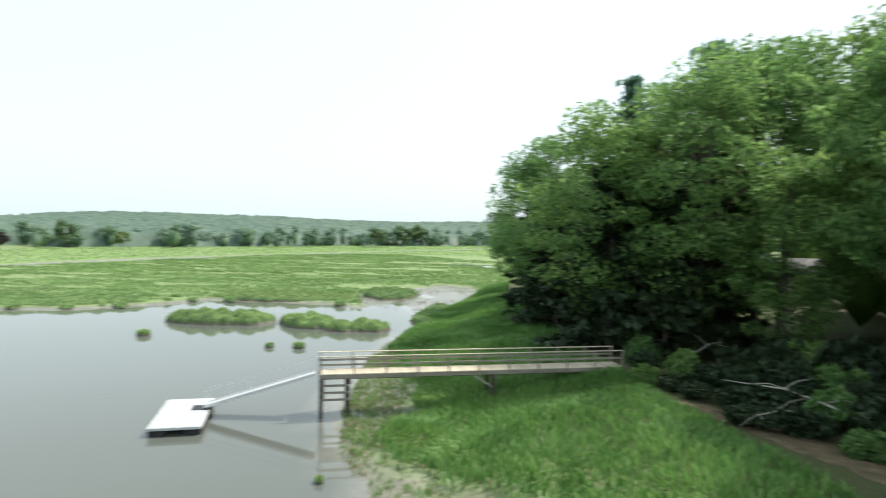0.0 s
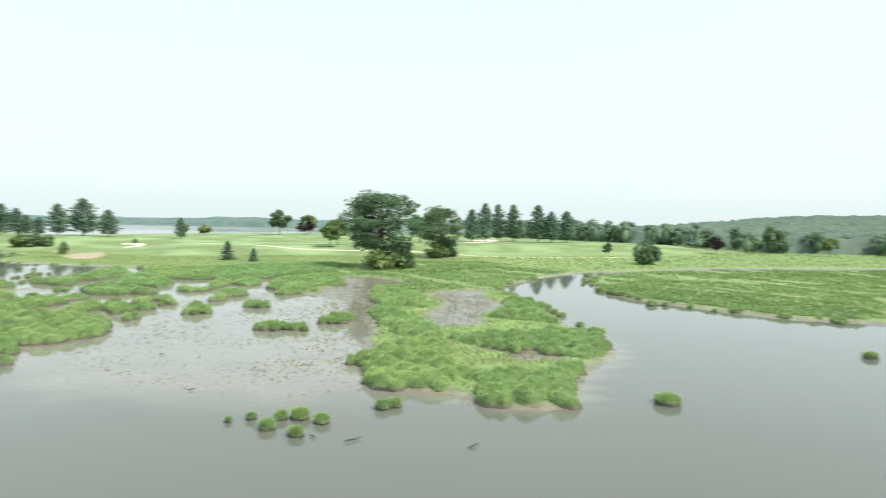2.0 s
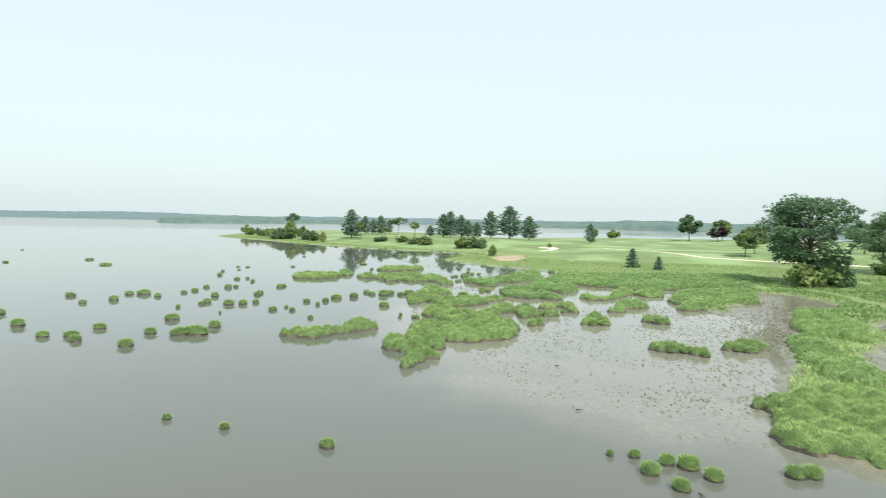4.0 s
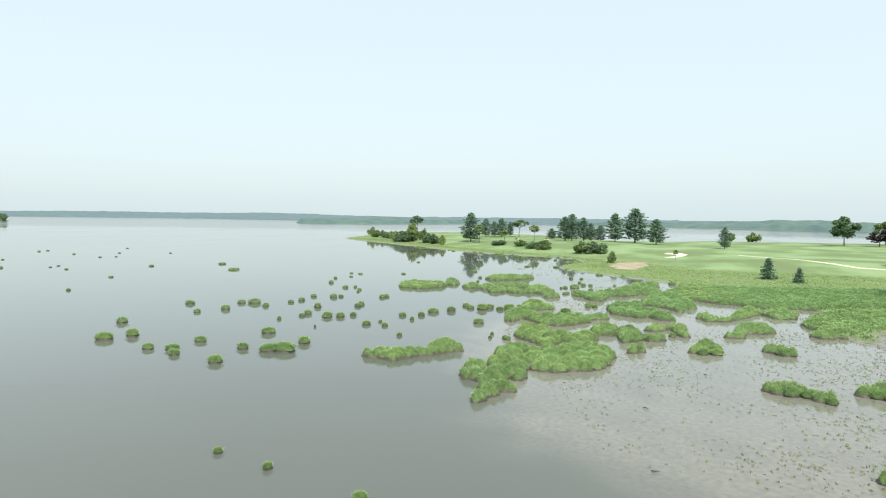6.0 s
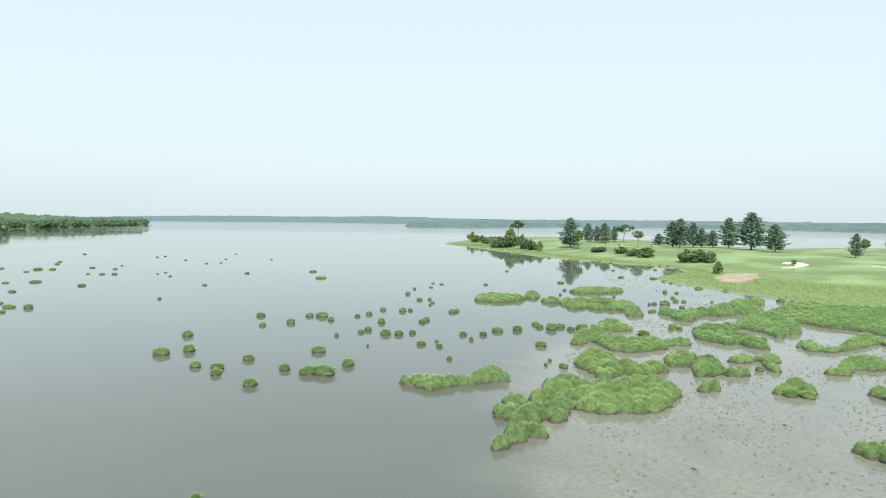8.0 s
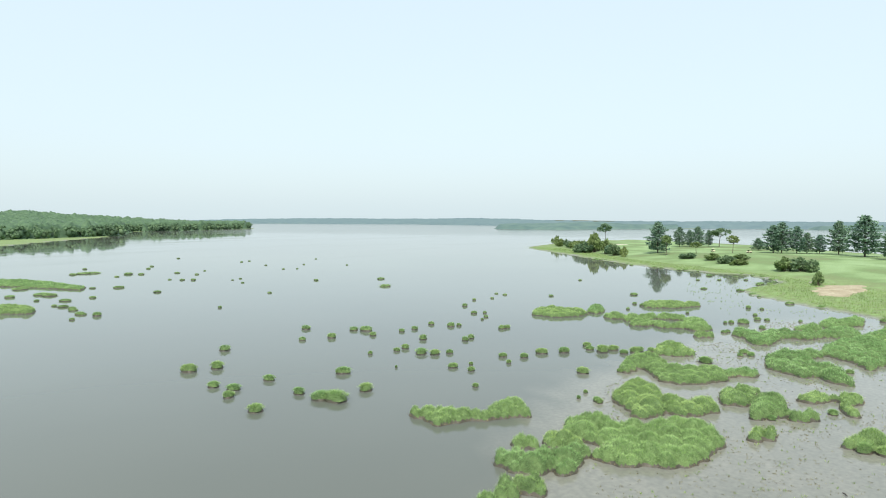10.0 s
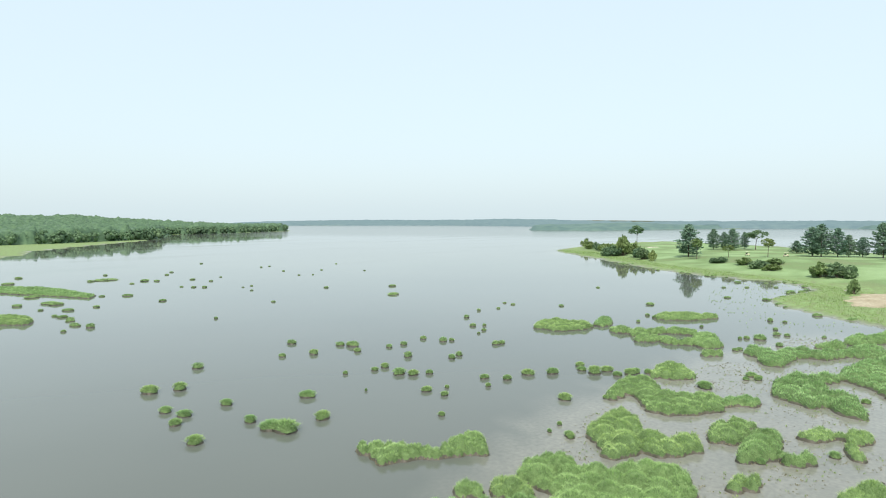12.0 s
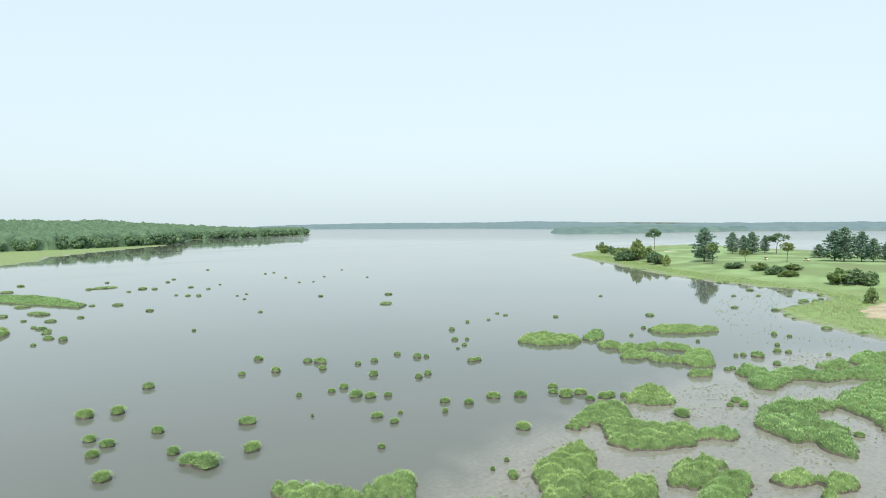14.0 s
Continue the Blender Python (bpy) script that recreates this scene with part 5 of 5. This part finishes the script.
def canopy(name, mat, label, x0, x1, y0, y1, step, high):
    """The closed canopy of distant woods on the far shore: a lumpy sheet that falls to the water's edge."""
    cx, cy = np.arange(x0, x1, step), np.arange(y0, y1, step)
    gX, gY = np.meshgrid(cx, cy)
    x, y = gX.ravel(), gY.ravel()
    x, y = x + wobble(x, y, 3.1) * step * 0.3, y + wobble(y, x, 3.7) * step * 0.3
    fd = signed(FAR_LAND, x, y) + wobble(x, y, 40) * 6
    top = high + wobble(x, y, 13) * 1.5 + wobble(x + 90, y, 34) * 1.6 + wobble(x, y + 50, 170) * 2.6
    z = lay(x, y)[0] - 1.0 + smooth(fd, -2, 9) * (top + 1.0)
    gi = np.arange(len(x)).reshape(len(cy), len(cx))
    q = np.stack([gi[:-1, :-1], gi[:-1, 1:], gi[1:, 1:], gi[1:, :-1]], -1).reshape(-1, 4)
    keep = (fd[q] > -30).all(1) & (fd[q] < 330).all(1)
    return tagged(new(name, mesh_arrays(name, np.column_stack([x, y, z]), q[keep], None, [mat], True)), label, "woods", kind="stuff")


canopy("far_shore_woods", DISTANCE, "blue-green woods on the far shore, haze added as emission", -2700, -1480, -3200, 1000, 9.0, 6.5)
canopy("middle_shore_woods", DISTANCE_NEAR, "wooded headland across the water, haze added as emission", -1489, -760, -1000, 1000, 6.5, 6.5)

# ---- pier, gangway and float ----
PIER_A, PIER_B, DECK = Vector((-6.5, 35.6, 0)), Vector((11.7, 39.5, 0)), 2.5
along = (PIER_B - PIER_A).normalized()
across = Vector((-along.y, along.x, 0))
run = (PIER_B - PIER_A).length


def pier():
    thing = new("footbridge_pier")
    flat = Matrix.Translation(PIER_A) @ along.to_track_quat("X", "Z").to_matrix().to_4x4()
    thing.matrix_world = flat

    def piece(name, a, b, w, h, mat, label=""):
        bm = bmesh.new()
        beam(bm, a, b, w, h)
        return part(name, bm_mesh(name, bm, mat), thing, label)
    for y in (-0.62, 0, 0.62):
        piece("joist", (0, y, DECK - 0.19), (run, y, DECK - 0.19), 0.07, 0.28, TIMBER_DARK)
    for y in (-0.72, 0.72):
        piece("fascia_board", (-0.05, y, DECK - 0.16), (run, y, DECK - 0.16), 0.04, 0.24, TIMBER, "grey weathered edge board")
        piece("top_rail", (-0.05, y, DECK + 0.98), (run, y, DECK + 0.98), 0.13, 0.045, TIMBER_PALE)
        piece("middle_rail", (-0.05, y * 0.97, DECK + 0.52), (run, y * 0.97, DECK + 0.52), 0.04, 0.12, TIMBER)
        for k in range(11):
            x = 0.06 + k * (run - 0.12) / 10
            piece("rail_post", (x, y * 1.06, DECK - 0.3), (x, y * 1.06, DECK + 0.96), 0.09, 0.09, TIMBER)
    for x, foot in ((0.1, -1.0), (1.6, -0.6), (10.2, 0.2), (16.5, 0.9)):
        for y in (-0.66, 0.66):
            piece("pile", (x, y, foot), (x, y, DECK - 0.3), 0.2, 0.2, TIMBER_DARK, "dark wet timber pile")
        piece("cross_beam", (x + 0.13, -0.95, DECK - 0.42), (x + 0.13, 0.95, DECK - 0.42), 0.07, 0.24, TIMBER)
    for z in (1.05, 1.45, 1.85):
        piece("cross_beam", (0.25, -0.8, z), (0.25, 0.8, z), 0.06, 0.14, TIMBER)
        piece("side_brace", (0.1, -0.8, z), (1.7, -0.8, z), 0.05, 0.13, TIMBER)
    piece("diagonal_brace", (9.0, -0.7, DECK - 0.3), (10.2, -0.7, DECK - 1.1), 0.05, 0.12, TIMBER)
    me = box_mesh("deck_board", (0.138, 1.42, 0.036), TIMBER_PALE, 0.004)
    k = int(run / 0.146)
    for i in range(k):
        ob = part("deck_board", me, thing)
        ob.location = (0.07 + i * run / k, rng.uniform(-0.008, 0.008), DECK - 0.03 + rng.uniform(-0.003, 0.003))
    return tagged(thing, "weathered grey timber pier with rails on dark piles", "pier")


def gangway():
    thing = new("gangway")
    a, b = Vector((-6.7, 35.55, 2.44)), Vector((-12.75, 35.0, 0.62))
    d = (b - a).normalized()
    side = d.cross(Vector((0, 0, 1))).normalized() * 0.45
    bm = bmesh.new()
    beam(bm, a, b, 0.86, 0.05)
    part("deck", bm_mesh("deck", bm, ALUMINIUM), thing)
    # Thin dark plate added below the pale deck.
    bm = bmesh.new()
    down = Vector((0, 0, 0.05))
    beam(bm, a - down, b - down, 0.84, 0.03)
    part("underside", bm_mesh("underside", bm, TIMBER_DARK), thing, "dark plate under the deck")
    up = Vector((0, 0, 0.85))
    for s in (-1, 1):
        bm = bmesh.new()
        beam(bm, a + side * s, b + side * s, 0.05, 0.16)
        part("side_beam", bm_mesh("side_beam", bm, ALUMINIUM), thing)
        co, q = tube([a + side * s + up, b + side * s + up], [0.012, 0.012], 6)
        part("handrail", mesh_arrays("handrail", np.array(co), q, None, [ALUMINIUM], True), thing)
        for k in range(6):
            p = a.lerp(b, k / 5) + side * s
            co, q = tube([p, p + up], [0.008, 0.008], 6)
            part("baluster", mesh_arrays("baluster", np.array(co), q, None, [ALUMINIUM], True), thing)
    return tagged(thing, "pale aluminium gangway sloping from pier to float", "gangway")


def dock_float():
    thing = new("floating_dock")
    thing.matrix_world = pose(-13.65, 34.05, 0, 0, 0, 13)
    me = box_mesh("deck_board", (2.5, 0.142, 0.04), FLOAT_DECK, 0.005)
    for i in range(36):
        ob = part("deck_board", me, thing)
        ob.location = (0, -2.64 + i * 0.151, 0.44 + rng.uniform(-0.002, 0.002))
    for size, at in (((2.62, 0.06, 0.14), (0, -2.76, 0.385)), ((2.62, 0.06, 0.14), (0, 2.76, 0.385)), ((0.06, 5.46, 0.14), (-1.28, 0, 0.385)), ((0.06, 5.46, 0.14), (1.28, 0, 0.385))):
        ob = part("edge_frame", box_mesh("edge_frame", size, FLOAT_DECK, 0.012), thing)
        ob.location = at
    for x in (-0.85, 0.85):
        for y in (-2.05, -0.7, 0.7, 2.05):
            ob = part("float_drum", box_mesh("float_drum", (0.86, 1.25, 0.62), FLOAT_DARK, 0.06), thing, "black plastic float")
            ob.location = (x, y, 0.0)
    # Thin dark plate laid on the deck for the dark gap at the ramp.
    ob = part("ramp_plate", box_mesh("ramp_plate", (0.9, 0.95, 0.02), FLOAT_DARK, 0.005), thing, "thin dark plate standing in for the gap at the ramp")
    ob.location = (0.78, 0.72, 0.475)
    return tagged(thing, "white-grey floating dock on black floats", "floating dock")


pier()
gangway()
dock_float()


# ---- bank ----
def dead_branch(seed, a, b, thick):
    rg2 = random.Random(seed)
    a, b = Vector(a), Vector(b)
    pts = [a.lerp(b, f) + Vector((rg2.uniform(-0.25, 0.25), rg2.uniform(-0.25, 0.25), 0.9 * math.sin(f * 3.1) * 0.8)) for f in (0, 0.2, 0.4, 0.6, 0.8, 1)]
    tubes = [tube(pts, [thick * k for k in (1, 0.85, 0.7, 0.5, 0.35, 0.12)], 7)]
    for k in (2, 3, 4):
        p = pts[k]
        q = p + Vector((rg2.uniform(-1.6, 1.6), rg2.uniform(-1.6, 0.6), rg2.uniform(0.1, 0.8)))
        tubes.append(tube([p, p.lerp(q, 0.5) + Vector((0, 0, 0.15)), q], [thick * 0.4, thick * 0.28, 0.01], 5))
    co, q = join_tubes(tubes)
    return tagged(new("dead_branch", mesh_arrays("dead_branch", co, q, None, [DEADWOOD], True)), "bleached bare fallen branch on the bank", "dead branch", "fallen branches on the bank")


def on_ground(x, y, lift=0.1):
    return (x, y, ground_at(x, y) + lift)


dead_branch(1, on_ground(19.5, 24.5, 0.2), on_ground(15.5, 33.5, 0.9), 0.085)
dead_branch(2, on_ground(17.5, 27.5, 0.2), on_ground(13.5, 27, 0.4), 0.05)
dead_branch(3, on_ground(16, 40.5, 0.2), on_ground(20, 42, 1.1), 0.08)


def sheet(name, outline, mat, label, category, lift=0.05, step=1.0, dip=0.0, rough=0.6):
    """A thin irregular patch that follows the ground."""
    p = np.array(outline, float)
    lo, hi = p.min(0) - 1, p.max(0) + 1
    ax, ay = np.arange(lo[0], hi[0] + step, step), np.arange(lo[1], hi[1] + step, step)
    gX, gY = np.meshgrid(ax, ay)
    x, y = gX.ravel(), gY.ravel()
    sd = signed(outline, x, y) + wobble(x, y, 3.0) * rough
    z = lay(x, y)[0] + np.clip(sd / step * 0.5, -0.6, 1) * lift - smooth(sd, 0.3, 3) * dip
    gi = np.arange(len(x)).reshape(len(ay), len(ax))
    q = np.stack([gi[:-1, :-1], gi[:-1, 1:], gi[1:, 1:], gi[1:, :-1]], -1).reshape(-1, 4)
    keep = (sd[q] > -step * 0.7).all(1)
    return tagged(new(name, mesh_arrays(name, np.column_stack([x, y, z]), q[keep], None, [mat], True)), label, category, kind="structure")


sheet("bare_ground", [(11.5, 38.5), (12.5, 41), (18, 43), (26, 45), (34, 46), (34, 41), (25, 39), (17, 38.6)], LEAF_LITTER, "brown leaf litter and bare earth under the trees", "ground", 0.06, 0.8)
sheet("bare_bank_strip", [(11.5, 34), (13.5, 33), (17, 25.5), (21, 18), (25, 8), (23.5, 7), (19, 17), (15, 25)], LEAF_LITTER, "strip of bare brown earth on the bank", "ground", 0.06, 0.6)

# ---- golf course ----
sheet("sand_bunker", [(-268, 22), (-266, 27), (-261, 29), (-256, 28), (-250, 25), (-249, 21), (-252, 20), (-255, 24), (-260, 25), (-263, 21)], SAND, "pale sand bunker in the turf", "sand bunker", 0.12, 1.0)
sheet("sand_bunker", [(-224, 146), (-236, 160), (-240, 172), (-232, 172), (-222, 160), (-214, 148)], SAND, "pale sand bunker in the turf", "sand bunker", 0.12, 1.0)
sheet("sand_bunker", [(-252, 168), (-258, 184), (-250, 188), (-240, 176)], SAND, "pale sand bunker in the turf", "sand bunker", 0.12, 1.0)
sheet("sand_bunker", [(-426, -124), (-430, -118), (-426, -115), (-420, -120)], SAND, "pale sand bunker near the point", "sand bunker", 0.12, 1.0)
sheet("bare_earth_patch", EARTH, DIRT, "bare sandy earth by the shore", "ground", 0.12, 1.0, 0, 1.6)


def lane(points, half):
    """The outline of a strip of that half width along points."""
    left, right = [], []
    for i, p in enumerate(points):
        a, b = Vector(points[max(i - 1, 0)]), Vector(points[min(i + 1, len(points) - 1)])
        n = (b - a).normalized()
        left.append((p[0] - n.y * half, p[1] + n.x * half))
        right.append((p[0] + n.y * half, p[1] - n.x * half))
    return left + right[::-1]


sheet("cart_path", lane([(-256, 46), (-246, 52), (-237, 58), (-224, 64), (-212, 70), (-203, 84), (-196, 100), (-188, 112), (-176, 120), (-166, 130), (-160, 146), (-152, 170)], 0.9), SAND, "narrow pale sandy cart path", "path", 0.1, 0.8, 0, 0.2)


def golf_cart(x, y, turn):
    thing = new("golf_cart")
    thing.matrix_world = pose(x, y, ground_at(x, y) + 0.02, 0, 0, turn)
    bm = bmesh.new()
    box(bm, (2.2, 1.15, 0.4), pose(0, 0, 0.5), 0.1)
    box(bm, (0.5, 1.1, 0.35), pose(0.85, 0, 0.8), 0.1)
    part("body", bm_mesh("body", bm, CART_BODY), thing)
    bm = bmesh.new()
    box(bm, (0.5, 1.05, 0.18), pose(-0.15, 0, 0.8), 0.04)
    box(bm, (0.14, 1.05, 0.5), pose(-0.42, 0, 1.05), 0.04)
    part("seat", bm_mesh("seat", bm, RUBBER), thing)
    ob = part("roof", box_mesh("roof", (1.7, 1.15, 0.07), CART_BODY, 0.03), thing)
    ob.location = (0, 0, 1.82)
    for px, py in ((0.75, 0.5), (0.75, -0.5), (-0.75, 0.5), (-0.75, -0.5)):
        co, q = tube([(px, py, 0.7), (px * 0.95, py, 1.8)], [0.02, 0.02], 5)
        part("roof_post", mesh_arrays("roof_post", np.array(co), q, None, [RUBBER]), thing)
        bm = bmesh.new()
        bmesh.ops.create_cone(bm, cap_ends=True, segments=14, radius1=0.23, radius2=0.23, depth=0.18, matrix=pose(px, py * 1.02, 0.23, 90, 0, 0))
        part("wheel", bm_mesh("wheel", bm, RUBBER), thing)
    return tagged(thing, "small cream golf cart parked on the turf", "golf cart", "golf carts")


golf_cart(-354, -50, 40)
golf_cart(-355, -34, 70)


def stones(seed, x, y, spread, count):
    rg2 = random.Random(seed)
    for i in range(count):
        bm = bmesh.new()
        bmesh.ops.create_icosphere(bm, subdivisions=1, radius=rg2.uniform(0.25, 0.6))
        for v in bm.verts:
            v.co = Vector((v.co.x * 1.3, v.co.y, v.co.z * 0.7)) * rg2.uniform(0.8, 1.15)
        px, py = x + rg2.uniform(-spread, spread), y + rg2.uniform(-spread, spread) * 0.6
        ob = new("stone", bm_mesh("stone", bm, DEADWOOD))
        ob.location = on_ground(px, py, 0.1)
        tagged(ob, "pale weathered boulder at the bush's foot", "stone", "boulders by the shore")


stones(4, -232, 1, 3.0, 8)


# ---- house behind the trees ----
def house(x, y, turn):
    thing = new("house")
    thing.matrix_world = pose(x, y, ground_at(x, y) - 0.2, 0, 0, turn)
    bm = bmesh.new()
    box(bm, (10, 7, 3.4), pose(0, 0, 1.7), 0.02)
    part("wall", bm_mesh("wall", bm, WHITE_PAINT), thing)
    co = [(-5.4, -4, 3.35), (5.4, -4, 3.35), (5.4, 4, 3.35), (-5.4, 4, 3.35), (-5.4, 0, 5.6), (5.4, 0, 5.6)]
    part("roof", mesh_arrays("roof", np.array(co), [(0, 1, 5, 4), (2, 3, 4, 5), (3, 2, 1, 0)], [(0, 4, 3), (1, 2, 5)], [ROOF_GREY]), thing)
    for wx in (-3, 0, 3):
        w = part("window", box_mesh("window", (1.1, 0.08, 1.3), WHITE_PAINT, 0.01), thing)
        w.location = (wx, -3.53, 1.9)
        g = part("pane", box_mesh("pane", (0.95, 0.03, 1.15), DARK_GLASS, 0.005), w)
        g.location = (0, -0.04, 0)
    return tagged(thing, "small white clapboard house behind the trees", "house")


house(43, 80, -12)


# ---- mudflat ----
def sprigs(name, seed, outline, density, mat, height, label):
    """Thin stubble of dead and young stems standing out of the mud and shallows."""
    r2 = np.random.default_rng(seed)
    xy = scatter(r2, outline, density)
    dense = 0.5 + 0.5 * wobble(xy[:, 0], xy[:, 1], 6)
    xy = xy[dense > r2.uniform(0.15, 0.95, len(xy))]
    xy = np.repeat(xy, 7, 0) + r2.normal(size=(len(xy) * 7, 2)) * 0.06
    z = np.maximum(lay(xy[:, 0], xy[:, 1])[0], -0.05) - 0.02
    co, q, t = blades(r2, np.column_stack([xy, z]), r2.normal(size=(len(xy), 2)) * 0.3, height, 0.02)
    return tagged(new(name, mesh_arrays(name, co, q, t, [mat])), label, "marsh stubble", kind="stuff")


FLAT = [(-50, 2), (-62, -2), (-75, -8), (-90, -11), (-118, -8), (-150, -1), (-160, 18), (-133, 38), (-100, 33), (-82, 37), (-60, 28), (-48, 20), (-40, 16), (-42, 8)]
sprigs("mud_stubble", 51, FLAT, 2.2, STRAW, 0.16, "sparse dead straw stubble on wet mud")
sprigs("young_shoots", 52, FLAT, 0.6, MARSH_FAR, 0.24, "thin green shoots on wet mud")
sprigs("mud_debris", 53, FLAT, 1.0, TIMBER_DARK, 0.1, "dark root stubs on wet mud")
sprigs("point_stubble", 54, [(-122, 44), (-122, 56), (-100, 56), (-88, 60), (-58, 42), (-40, 34), (-40, 29), (-62, 25), (-84, 30)], 2.2, STRAW, 0.22, "dead straw stubble in bare muddy gaps")
sprigs("pool_stubble", 55, MARSH_POOLS, 1.2, STRAW, 0.25, "straw stubble between muddy pools")
SHORE = [(-5.5, 52), (-5.2, 36), (-4.2, 29), (-1.5, 23), (4, 16), (7, 17), (3, 25), (0, 32), (-1, 42), (-3, 55)]
sprigs("bank_stubble", 57, SHORE, 9, STRAW, 0.26, "grey straw stubble on the muddy bank edge")
sprigs("bank_shoots", 58, SHORE, 24, MARSH_FAR, 0.3, "thin pale green shoots on the muddy bank edge")
sprigs("cove_shoots", 56, [(-255, -18), (-231, -9), (-203, -16), (-172, 6), (-150, 10), (-150, -6), (-190, -26), (-250, -36)], 0.25, MARSH, 0.35, "thin green shoots in the shallow cove")


def driftwood(seed, x, y, length, turn):
    rg2 = random.Random(seed)
    pts = [(f * length - length / 2, rg2.uniform(-0.08, 0.08), 0.06 + rg2.uniform(0, 0.08)) for f in (0, 0.3, 0.6, 1)]
    co, q = tube(pts, [0.035, 0.045, 0.035, 0.012], 6)
    ob = new("driftwood", mesh_arrays("driftwood", np.array(co), q, None, [TIMBER_DARK], True))
    ob.matrix_world = pose(x, y, 0, 0, 0, turn)
    return tagged(ob, "dark waterlogged stick lying in the shallows", "driftwood", "driftwood in the shallows")


for i, (x, y, k, a) in enumerate([(-31.5, 11.5, 1.6, 95), (-33, 9.8, 0.7, 20), (-27.5, 16.5, 1.2, 110), (-59, 6, 0.8, 60), (-66, 20, 1.1, 80), (-72, 12, 0.9, 30), (-46, 6, 0.7, 75), (-88, 14, 0.9, 10)]):
    driftwood(60 + i, x, y, k * 0.7, a)
